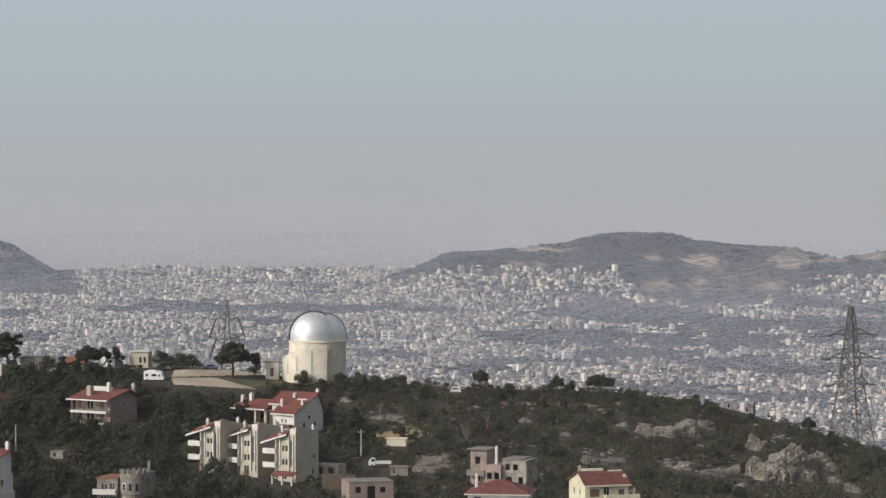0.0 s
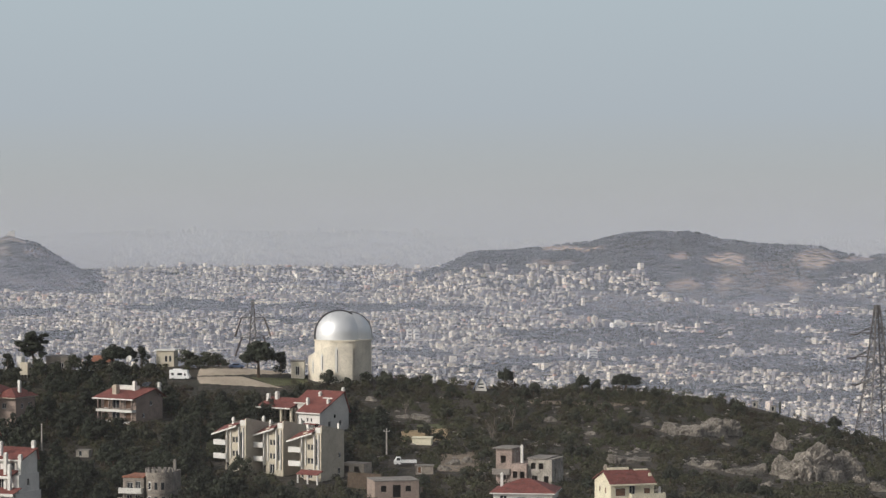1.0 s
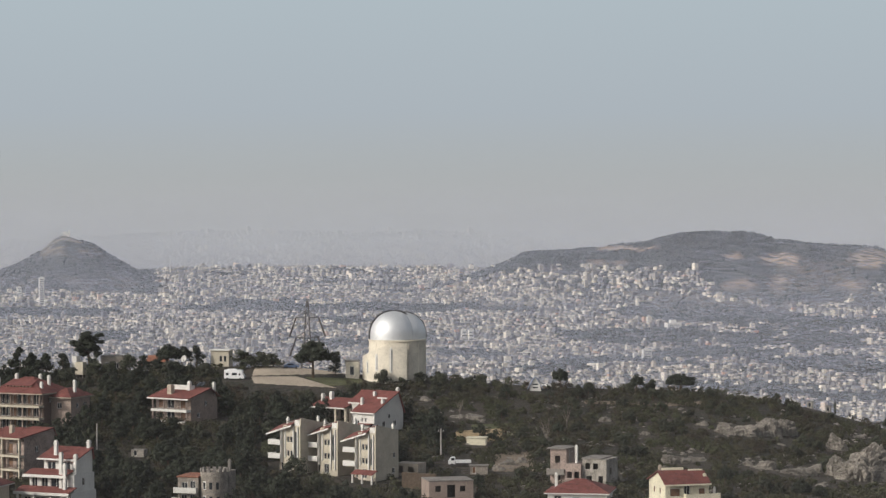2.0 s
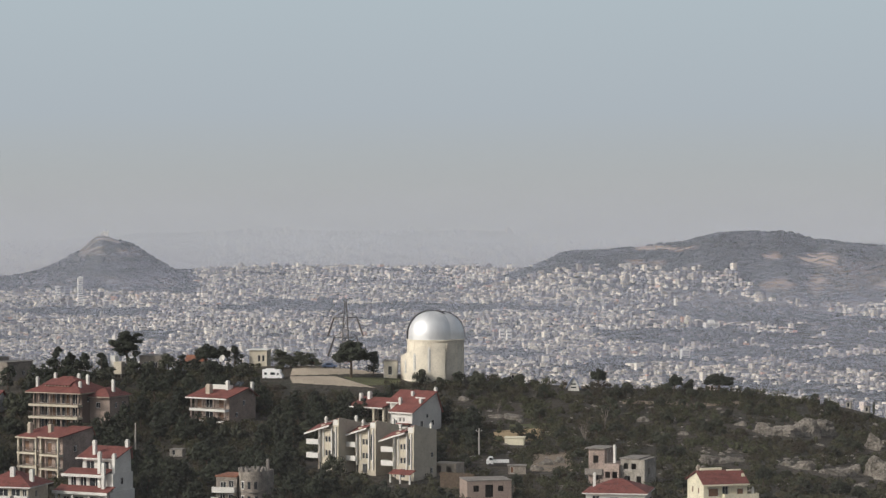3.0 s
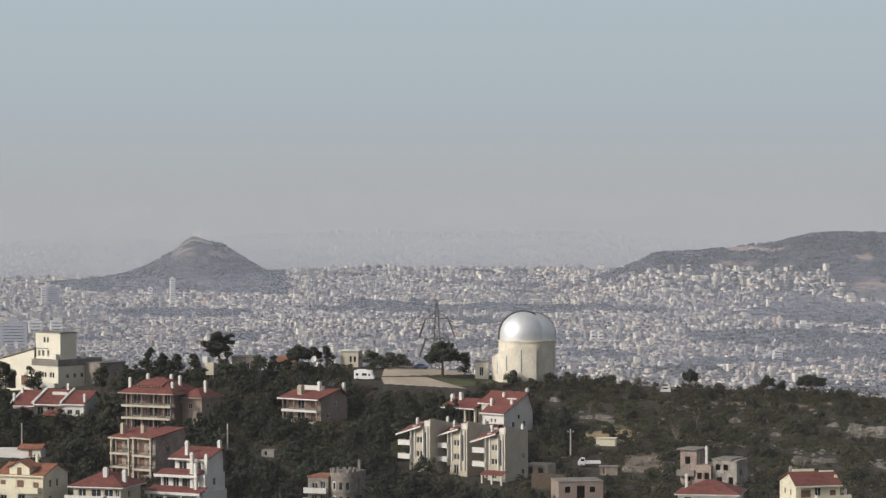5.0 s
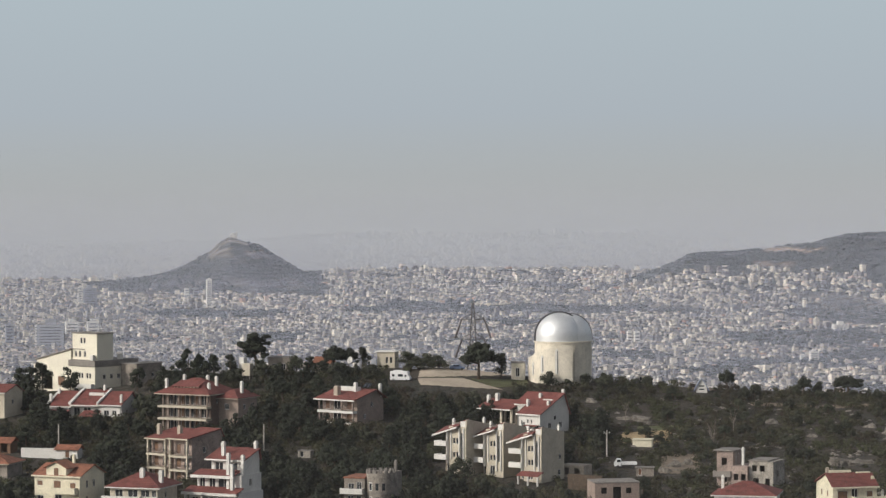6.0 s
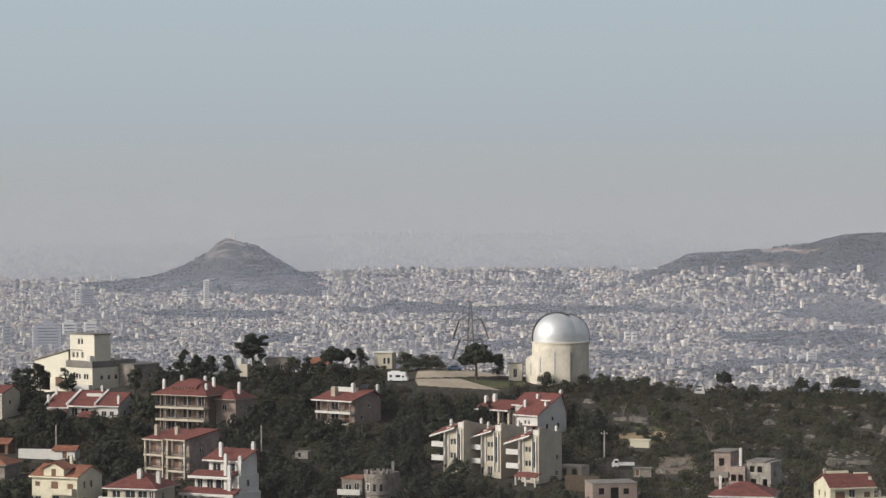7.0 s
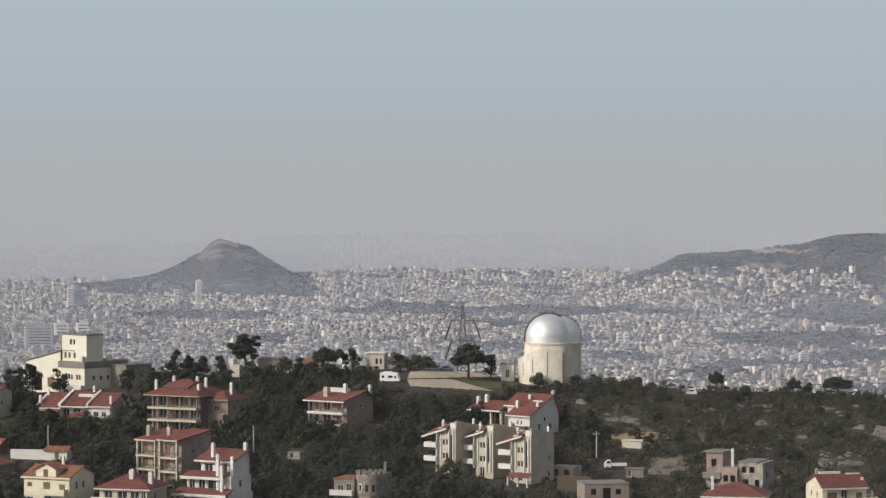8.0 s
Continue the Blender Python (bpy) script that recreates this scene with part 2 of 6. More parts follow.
tagged(glow_sheet("backdrop_sky", 4975, -200, 760, [(-200, (0.42, 0.41, 0.40)), (-90, (0.430, 0.427, 0.411)), (0, (0.412, 0.436, 0.446)), (92, (0.407, 0.455, 0.497)), (276, (0.426, 0.494, 0.538)), (760, (0.36, 0.47, 0.56))], [(-200, 1), (760, 1)]), "pale hazy sky over the horizon", "sky", kind="structure")
# a glowing sheet paints the far haze; no light source stands there
tagged(glow_sheet("backdrop_haze", 4545, -190, 160, [(-190, (0.43, 0.426, 0.42)), (60, (0.41, 0.44, 0.46)), (160, (0.41, 0.45, 0.48))], [(-190, 0.55), (-140, 0.82), (-105, 0.93), (-60, 0.72), (15, 0.15), (70, 0)]), "glowing see-through sheet painted as haze over the far city", "haze", kind="structure")


def haze_slivers(y, cover, top):
    """Painted haze: very many thin slivers fitted to the view, ever finer towards the top."""
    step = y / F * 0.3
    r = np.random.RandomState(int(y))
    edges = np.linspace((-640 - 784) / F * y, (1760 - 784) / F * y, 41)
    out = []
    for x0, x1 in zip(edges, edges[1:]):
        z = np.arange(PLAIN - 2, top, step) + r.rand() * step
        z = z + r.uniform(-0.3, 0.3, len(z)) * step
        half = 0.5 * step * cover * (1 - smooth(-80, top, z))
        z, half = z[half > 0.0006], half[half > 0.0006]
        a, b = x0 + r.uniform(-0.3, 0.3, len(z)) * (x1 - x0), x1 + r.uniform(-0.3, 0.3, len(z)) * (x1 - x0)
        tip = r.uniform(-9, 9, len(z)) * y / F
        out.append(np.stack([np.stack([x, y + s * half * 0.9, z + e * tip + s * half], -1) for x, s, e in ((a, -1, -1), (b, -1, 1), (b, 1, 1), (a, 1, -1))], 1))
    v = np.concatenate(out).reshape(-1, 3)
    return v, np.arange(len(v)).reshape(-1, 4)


# the haze's bluish tone is put into the slivers' own colour
M_HAZE = mat("haze_tone", (0.37, 0.40, 0.49), 1.0, 0.02, 0.001)
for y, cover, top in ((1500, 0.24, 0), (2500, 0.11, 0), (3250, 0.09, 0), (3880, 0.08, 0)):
    tagged(new("haze", mesh_of("haze", *haze_slivers(y, cover, top), M_HAZE)), "pale slivers painted as haze over the plain", "haze", kind="stuff")


def haze_veil(radius, low, high, alpha, label, color=(0.52, 0.52, 0.56)):
    """A see-through pale sheet painted as haze. alpha: heights and how much it covers."""
    m = bpy.data.materials.new("haze_veil")
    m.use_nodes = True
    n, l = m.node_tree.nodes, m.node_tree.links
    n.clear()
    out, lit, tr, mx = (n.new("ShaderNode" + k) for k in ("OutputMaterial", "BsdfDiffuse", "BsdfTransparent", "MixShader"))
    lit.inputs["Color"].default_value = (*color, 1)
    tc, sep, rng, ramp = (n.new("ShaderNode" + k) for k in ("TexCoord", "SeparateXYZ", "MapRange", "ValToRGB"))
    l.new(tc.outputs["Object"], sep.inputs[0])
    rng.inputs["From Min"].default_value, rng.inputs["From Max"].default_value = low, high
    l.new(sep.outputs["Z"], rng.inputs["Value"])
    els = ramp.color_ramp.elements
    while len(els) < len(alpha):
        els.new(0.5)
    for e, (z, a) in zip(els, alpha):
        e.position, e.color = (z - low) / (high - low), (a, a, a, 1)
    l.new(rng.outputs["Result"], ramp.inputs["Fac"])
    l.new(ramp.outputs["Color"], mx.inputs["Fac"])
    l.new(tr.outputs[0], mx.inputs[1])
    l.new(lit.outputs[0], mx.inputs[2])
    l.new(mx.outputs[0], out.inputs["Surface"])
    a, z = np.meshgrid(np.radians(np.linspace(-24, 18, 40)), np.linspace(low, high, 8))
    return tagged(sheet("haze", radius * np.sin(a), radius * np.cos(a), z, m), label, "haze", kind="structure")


# sheets paint haze: one lifts the near darks, one tints the city's edge
haze_veil(455, -70, 4, [(-70, 0.042), (-32, 0.036), (-16, 0.02), (2, 0.0)], "see-through pale sheet painted as haze before the hill")
haze_veil(1490, -165, 20, [(-165, 0.11), (-90, 0.11), (-30, 0.04), (15, 0.0)], "see-through mauve sheet painted as haze over the city's near edge", (0.46, 0.47, 0.62))

# ---- the city on the plain ----
M_CITY = mat("city_walls", (0.5, 0.48, 0.45), 0.9, 0.1, 0.05)
nn, ll = M_CITY.node_tree.nodes, M_CITY.node_tree.links
pick, tone = nn.new("ShaderNodeNewGeometry"), nn.new("ShaderNodeValToRGB")
tone.color_ramp.interpolation = "LINEAR"
for _ in range(4):
    tone.color_ramp.elements.new(0.5)
for e, (at, c) in zip(tone.color_ramp.elements, ((0.0, (0.14, 0.14, 0.15)), (0.35, (0.25, 0.24, 0.23)), (0.62, (0.42, 0.385, 0.33)), (0.82, (0.70, 0.635, 0.53)), (0.96, (0.83, 0.775, 0.67)), (1.0, (0.46, 0.27, 0.20)))):
    e.position, e.color = at, (*c, 1)
ll.new(pick.outputs["Random Per Island"], tone.inputs["Fac"])
ll.new(tone.outputs["Color"], nn["Principled BSDF"].inputs["Base Color"])
# paler and bluer than the near pines: haze put into the colour
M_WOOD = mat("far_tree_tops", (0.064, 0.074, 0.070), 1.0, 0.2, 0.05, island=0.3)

# woods, parks and bare slopes in the city: centre, half width, half height as seen from the camera's hill
PARKS = ((-100, 512, 160, 9), (480, 549, 340, 9), (300, 545, 80, 12), (980, 600, 130, 17), (1030, 560, 70, 9), (1250, 505, 120, 42), (1330, 580, 160, 12), (1480, 578, 120, 14), (690, 632, 70, 9), (1190, 605, 60, 9), (-60, 556, 130, 9), (1290, 650, 70, 10), (820, 655, 90, 7), (1130, 560, 90, 20), (60, 600, 50, 9), (470, 482, 40, 5), (250, 488, 60, 4), (620, 600, 50, 8), (1420, 660, 90, 8))


def boxes_mesh(name, c, size, turn, base, height, material):
    """Many upright blocks with flat tops as one mesh (no undersides)."""
    n = len(c)
    sx = np.array([-1, 1, 1, -1, -1, 1, 1, -1]) * 0.5
    sy = np.array([-1, -1, 1, 1, -1, -1, 1, 1]) * 0.5
    top = np.array([0, 0, 0, 0, 1, 1, 1, 1.0])
    lx, ly = sx[None] * size[:, :1], sy[None] * size[:, 1:]
    co, si = np.cos(turn)[:, None], np.sin(turn)[:, None]
    v = np.stack([c[:, :1] + lx * co - ly * si, c[:, 1:] + lx * si + ly * co, base[:, None] + top[None] * height[:, None]], -1)
    f = np.array([[0, 1, 5, 4], [1, 2, 6, 5], [2, 3, 7, 6], [3, 0, 4, 7], [4, 5, 6, 7]])
    faces = (f[None] + 8 * np.arange(n)[:, None, None]).reshape(-1, 4)
    return mesh_of(name, v.reshape(-1, 3), faces, material)


rs = np.random.RandomState(5)
N = 84000
cu, cy = rs.uniform(-560, 1700, N), 1500 + (4880 - 1500) * rs.rand(N) ** 0.85
cx = (cu - 784) / F * cy
cz = ground_z(cx, cy)
su, sv = sight_of(cx, cy, cz)
su, sv = su + 14 * wave(cx, cy, 90, 4.0), sv + 4 * wave(cx, cy, 120, 7.0)
park = np.zeros(N)
for pu, pv, ru, rv in PARKS:
    park = np.maximum(park, 1.25 - ((su - pu) / ru) ** 2 - ((sv - pv) / rv) ** 2)
green = wave(cx, cy, 330, 5.0) + 0.6 * wave(cx, cy, 110, 6.0) - 0.15 * (1 - smooth(100, 600, su)) + 0.22 * smooth(620, 1000, su) * smooth(515, 540, sv) - 0.35 * smooth(640, 800, su) * (1 - smooth(1090, 1140, su)) * (1 - smooth(510, 535, sv)) + 0.6 * smooth(900, 1200, su) * smooth(530, 548, sv) * (1 - smooth(625, 660, sv))
h = hills(cx, cy)
on_hill = (h > np.where(su < 140, 2.0, 17) + 22 * smooth(700, 800, su) * (1 - smooth(1080, 1140, su)) + 14 * smooth(1380, 1430, su) + np.where(su < 140, 0.8, 5) * wave(cx, cy, 60, 9.0))
wild = (park > 0.25) | on_hill | (green > 0.50)
keep = ~wild & (rs.rand(N) < 0.62)
bx_, by_ = cx[keep], cy[keep]
n = len(bx_)
size = np.stack([rs.uniform(2.6, 6.6, n), rs.uniform(2.6, 6.2, n)], -1) * (0.42 + 0.56 * by_ / 3200)[:, None]
tall = np.where(rs.rand(n) < 0.05, rs.uniform(5, 8.5, n), rs.uniform(1.6, 4.2, n)) * (0.45 + 0.55 * by_ / 3200)
turn = 0.55 + 0.3 * wave(bx_, by_, 700, 8.0) + rs.normal(0, 0.08, n)
low = ground_z(bx_, by_) - 0.6
tagged(new("city_blocks", boxes_mesh("city_blocks", np.stack([bx_, by_], -1), size, turn, low, tall, M_CITY)), "dense pale city of low apartment blocks on the plain", "city", kind="stuff")
# stair heads and set-back top floors
some = rs.rand(n) < 0.5
k = some.sum()
tagged(new("city_roof_huts", boxes_mesh("city_roof_huts", np.stack([bx_, by_], -1)[some], size[some] * rs.uniform(0.35, 0.7, (k, 2)), turn[some], (low + tall)[some] - 0.1, rs.uniform(1.0, 2.2, k), M_CITY)), "set-back top floors on the city roofs", "city", kind="stuff")


def clumps_mesh(name, x, y, z, r, material, seed=1, flat=0.8):
    """Many uneven tree-top clumps as one mesh."""
    bm = bmesh.new()
    bmesh.ops.create_icosphere(bm, subdivisions=1, radius=1)
    v0 = np.array([v.co[:] for v in bm.verts])
    f0 = np.array([[v.index for v in f.verts] for f in bm.faces])
    bm.free()
    q = np.random.RandomState(seed)
    n, m = len(x), len(v0)
    v = v0[None] * (1 + q.uniform(-0.3, 0.3, (n, m, 1))) * r[:, None, None] * np.array([1.2, 1.2, flat])
    v = v + np.stack([x, y, z], -1)[:, None]
    return mesh_of(name, v.reshape(-1, 3), (f0[None] + m * np.arange(n)[:, None, None]).reshape(-1, 3), material)


bald = on_hill & (su < 5) & (h > 44 + 4 * wave(cx, cy, 30, 2.0)) & (su > -90)
trees = (wild & ~bald & (rs.rand(N) < 0.62) & ~(on_hill & (su > 1120) & (rs.rand(N) < 0.6)) & (quarried(cx, cy, cz) < 0.4)) | (~wild & (rs.rand(N) < 0.30))
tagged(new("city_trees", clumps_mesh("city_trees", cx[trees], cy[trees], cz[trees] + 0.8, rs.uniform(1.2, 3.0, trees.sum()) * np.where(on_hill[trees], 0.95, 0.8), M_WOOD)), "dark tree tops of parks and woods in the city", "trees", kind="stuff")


# ---- kit for the things ----


def thing(name, place, turn=0.0, label="", category="", group=""):
    """An Empty at the foot of a thing; its parts hang under it. turn: degrees about the upright."""
    ob = tagged(new(name), label, category, group)
    ob.empty_display_size = 0.5
    ob.matrix_basis = Matrix.Translation(place) @ pose(0, 0, 0, 0, 0, turn)
    return ob


def part(name, bm, material, parent, label="", smooth_faces=False):
    me = bpy.data.meshes.new(name)
    bmesh.ops.recalc_face_normals(bm, faces=bm.faces)
    if smooth_faces:
        for f in bm.faces:
            f.smooth = True
    bm.to_mesh(me)
    bm.free()
    me.materials.append(material)
    ob = new(name, me)
    ob.parent = parent
    if label:
        tagged(ob, label)
    return ob


def cube(bm, x0, x1, y0, y1, z0, z1, m=None):
    """A block between two corners, with its edges broken a little."""
    c = [Vector((x, y, z)) for x, y, z in ((x0, y0, z0), (x1, y0, z0), (x1, y1, z0), (x0, y1, z0), (x0, y0, z1), (x1, y0, z1), (x1, y1, z1), (x0, y1, z1))]
    vs = [bm.verts.new(m @ p if m else p) for p in c]
    for f in ((3, 2, 1, 0), (4, 5, 6, 7), (0, 1, 5, 4), (1, 2, 6, 5), (2, 3, 7, 6), (3, 0, 4, 7)):
        bm.faces.new([vs[i] for i in f])


def box_part(name, parent, material, x0, x1, y0, y1, z0, z1, label="", bevel=0.03):
    bm = bmesh.new()
    cube(bm, x0, x1, y0, y1, z0, z1)
    if bevel:
        bmesh.ops.bevel(bm, geom=bm.edges[:], offset=bevel, segments=1, affect="EDGES")
    return part(name, bm, material, parent, label)


def strut(bm, p, q, r):
    """A square bar from p to q."""
    p, q = Vector(p), Vector(q)
    d = q - p
    m = Matrix.Translation(p) @ d.to_track_quat("Z", "Y").to_matrix().to_4x4()
    cube(bm, -r, r, -r, r, 0, d.length, m)


def solid(bm, outline, low, m=None):
    """A flat slab: an outline of 3D points and the same shifted by low."""
    a = [bm.verts.new((m @ Vector(p)) if m else Vector(p)) for p in outline]
    b = [bm.verts.new((m @ (Vector(p) + Vector(low))) if m else Vector(p) + Vector(low)) for p in outline]
    bm.faces.new(a)
    bm.faces.new(b[::-1])
    for i in range(len(a)):
        j = (i + 1) % len(a)
        bm.faces.new((a[j], a[i], b[i], b[j]))


THICK = 0.28


def panel(bm, length, z0, z1, holes, m):
    """An upright wall along x from 0, its outer face at y = 0, with openings (x, z, w, h) right through it."""
    xs = sorted({0.0, length, *(h[0] for h in holes), *(h[0] + h[2] for h in holes)})
    zs = sorted({z0, z1, *(h[1] for h in holes), *(h[1] + h[3] for h in holes)})
    for i in range(len(xs) - 1):
        for j in range(len(zs) - 1):
            cx, cz = (xs[i] + xs[i + 1]) / 2, (zs[j] + zs[j + 1]) / 2
            if not any(h[0] < cx < h[0] + h[2] and h[1] < cz < h[1] + h[3] for h in holes):
                cube(bm, xs[i], xs[i + 1], 0, THICK, zs[j], zs[j + 1], m)


def window_part(parent, m, x, z, w, h, frame_mat, kind):
    """A frame set back in its opening, with glass or shutters; kind: glass, shutter, open."""
    if kind == "open":
        return
    e = 0.06 if w < 0.8 else 0.09
    bm = bmesh.new()
    for a in ((x, x + w, z, z + e), (x, x + w, z + h - e, z + h), (x, x + e, z + e, z + h - e), (x + w - e, x + w, z + e, z + h - e)) + (((x + w / 2 - 0.04, x + w / 2 + 0.04, z + e, z + h - e),) if w > 0.8 else ()):
        cube(bm, a[0], a[1], 0.10, 0.17, a[2], a[3], m)
    fr = part("window", bm, frame_mat, parent)
    bm = bmesh.new()
    if kind == "shutter":
        cube(bm, x + e, x + w - e, 0.06, 0.098, z + e, z + h - e, m)
        part("shutter", bm, M_SHUTTER, fr, "brown wooden shutter")
    else:
        cube(bm, x + e, x + w - e, 0.12, 0.14, z + e, z + h - e, m)
        part("pane", bm, M_GLASS, fr)


def walls(parent, x0, x1, y0, y1, z0, z1, material, front=(), left=(), right=(), frame_mat=None, kind="glass", name="wall", lid=True):
    """Four walls of a storey block. Openings: (place along the wall, sill height, width, height), seen from outside, left to right."""
    frame_mat = frame_mat or M_WHITE
    sides = (
        (Matrix.Translation((x0, y0, 0)), x1 - x0, front),
        (Matrix.Translation((x1, y0 + THICK, 0)) @ pose(0, 0, 0, 0, 0, 90), y1 - y0 - 2 * THICK, right),
        (Matrix.Translation((x0, y1 - THICK, 0)) @ pose(0, 0, 0, 0, 0, -90), y1 - y0 - 2 * THICK, left),
        (Matrix.Translation((x1, y1, 0)) @ pose(0, 0, 0, 0, 0, 180), x1 - x0, ()),
    )
    bm = bmesh.new()
    for m, length, holes in sides:
        panel(bm, length, z0, z1, [h[:4] for h in holes], m)
    if lid:
        cube(bm, x0 + THICK, x1 - THICK, y0 + THICK, y1 - THICK, z1 - 0.25, z1 - 0.004)
    bmesh.ops.remove_doubles(bm, verts=bm.verts[:], dist=0.0008)
    body = part(name, bm, material, parent)
    for m, length, holes in sides:
        for h in holes:
            window_part(parent, m, *h[:4], frame_mat, h[4] if len(h) > 4 else kind)
    return body


def gable_roof(parent, x0, x1, y0, y1, z, rise, material, over=0.5, at=0.5, trim=None, wall=None):
    """Two slopes, the ridge along x at the part `at` of the depth; gable walls under it."""
    yr = y0 + (y1 - y0) * at
    k0, k1 = rise / (yr - y0), rise / max(y1 - yr, 0.01)
    a, b = x0 - over, x1 + over
    top = z + rise + 0.16
    yb = y1 + over * (0.5 if at < 0.9 else 0.2)
    n = max(4, int((yr - y0 + over) / 0.42))
    z_low = z - over * k0 + 0.16
    # a section with a step at every course of tiles
    line = [(y0 - over, z_low - 0.14)]
    for i in range(n):
        s0, s1 = i / n, (i + 1) / n
        line.append((y0 - over + s0 * (yr - y0 + over), z_low + s0 * (top - z_low) + 0.07))
        line.append((y0 - over + s1 * (yr - y0 + over), z_low + s1 * (top - z_low) + 0.01))
    line += [(yb, top - (yb - yr) * k1), (yb, top - (yb - yr) * k1 - 0.14), (yr, top - 0.16)]
    bm = bmesh.new()
    e0, e1 = [bm.verts.new((a, *p)) for p in line], [bm.verts.new((b, *p)) for p in line]
    for i in range(len(line)):
        j = (i + 1) % len(line)
        bm.faces.new((e0[i], e0[j], e1[j], e1[i]))
    bm.faces.new(e0)
    bm.faces.new(e1[::-1])
    roof = part("roof", bm, material, parent)
    if wall:
        for xa in (x0, x1 - 0.2):
            bm = bmesh.new()
            solid(bm, [(xa, y0, z), (xa, y1, z), (xa, yr, z + rise)], (0.2, 0, 0))
            part("gable", bm, wall, parent)
    if trim:
        bm = bmesh.new()
        cube(bm, a - 0.03, b + 0.03, y0 - over - 0.12, y0 - over - 0.003, z - over * k0 - 0.12, z - over * k0 + 0.17)
        part("fascia", bm, trim, roof, "white painted eaves board")
    return roof


def hip_roof(parent, x0, x1, y0, y1, z, rise, material, over=0.6, trim=None):
    x0, x1, y0, y1 = x0 - over, x1 + over, y0 - over, y1 + over
    w, d = x1 - x0, y1 - y0
    h = min(w, d) / 2 * 0.98
    bm = bmesh.new()
    n = max(4, int(h / 0.5))
    last = None
    for i in range(n):
        for s, lift in ((i / n, -0.04 if i == 0 else None), (i / n, 0.07), ((i + 1) / n, 0.01)):
            if lift is None:
                continue
            ring = [bm.verts.new((x, y, z + s * rise + lift)) for x, y in ((x0 + s * h, y0 + s * h), (x1 - s * h, y0 + s * h), (x1 - s * h, y1 - s * h), (x0 + s * h, y1 - s * h))]
            if last:
                for j in range(4):
                    bm.faces.new((last[j], last[(j + 1) % 4], ring[(j + 1) % 4], ring[j]))
            else:
                bm.faces.new(ring[::-1])
            last = ring
    bm.faces.new(last)
    roof = part("roof", bm, material, parent)
    bm = bmesh.new()
    cube(bm, x0 - 0.02, x1 + 0.02, y0 - 0.02, y1 + 0.02, z - 0.26, z - 0.045)
    part("eaves_slab", bm, trim or M_WHITE, roof, "pale eaves slab")
    return roof


def chimney(parent, x, y, z0, z1, material=None, w=0.45):
    bm = bmesh.new()
    cube(bm, x - w / 2, x + w / 2, y - w / 2, y + w / 2, z0, z1)
    cube(bm, x - w / 2 - 0.08, x + w / 2 + 0.08, y - w / 2 - 0.08, y + w / 2 + 0.08, z1 - 0.35, z1 - 0.22)
    cube(bm, x - w / 2 + 0.06, x + w / 2 - 0.06, y - w / 2 + 0.06, y + w / 2 - 0.06, z1 + 0.003, z1 + 0.22)
    part("chimney", bm, material or M_WHITE, parent)


def balcony(parent, x0, x1, y0, y1, z, material=None, high=0.95, rail=False, slab=0.22):
    """A slab that juts out to y0, with a solid parapet or a railing on three sides."""
    material = material or M_WHITE
    bm = bmesh.new()
    cube(bm, x0, x1, y0, y1, z - slab, z)
    if not rail:
        cube(bm, x0, x1, y0, y0 + 0.14, z + 0.002, z + high)
        cube(bm, x0, x0 + 0.14, y0 + 0.142, y1, z + 0.002, z + high)
        cube(bm, x1 - 0.14, x1, y0 + 0.142, y1, z + 0.002, z + high)
    b = part("balcony", bm, material, parent)
    if rail:
        bm = bmesh.new()
        n = max(3, int((x1 - x0) / 0.3))
        for i in range(n + 1):
            x = x0 + 0.06 + (x1 - x0 - 0.12) * i / n
            cube(bm, x - 0.02, x + 0.02, y0 + 0.05, y0 + 0.09, z, z + high)
        cube(bm, x0, x1, y0 + 0.04, y0 + 0.10, z + high, z + high + 0.06)
        for x in (x0 + 0.04, x1 - 0.08):
            cube(bm, x, x + 0.04, y0 + 0.1, y1, z + high, z + high + 0.05)
            for i in range(1, 4):
                yy = y0 + (y1 - y0) * i / 4
                cube(bm, x, x + 0.04, yy, yy + 0.04, z, z + high)
        part("railing", bm, M_RAIL, b, "dark metal railing")
    return b


def post(parent, x, y, z0, z1, material, w=0.3):
    box_part("column", parent, material, x - w / 2, x + w / 2, y - w / 2, y + w / 2, z0, z1)


def foot(parent, x0, x1, y0, y1, material):
    """Footings down into the slope."""
    box_part("footing", parent, material, x0 + 0.05, x1 - 0.05, y0 + 0.05, y1 - 0.05, -4.0, -0.005, bevel=0)


# boxes of the camera's view kept clear of covering trees: left, right, top, foot
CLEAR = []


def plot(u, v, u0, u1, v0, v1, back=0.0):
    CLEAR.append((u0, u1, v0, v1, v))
    p = spot(u, v)
    return p + Vector((0, back, 0))


# ---- the observatory ----
M_PLASTER = mat("pale_observatory_plaster", (0.72, 0.66, 0.55), 0.85, 0.13, 0.3, 0.12)
M_ALU = mat("brushed_aluminium", (0.74, 0.75, 0.76), 0.50, 0.06, 0.5, metal=0.55)
M_RIM = mat("dark_rim", (0.045, 0.045, 0.05), 0.7, 0.1, 1.0)
M_SEAM = mat("dark_seam", (0.22, 0.22, 0.22), 0.5, 0.1, 1.0, metal=0.6)


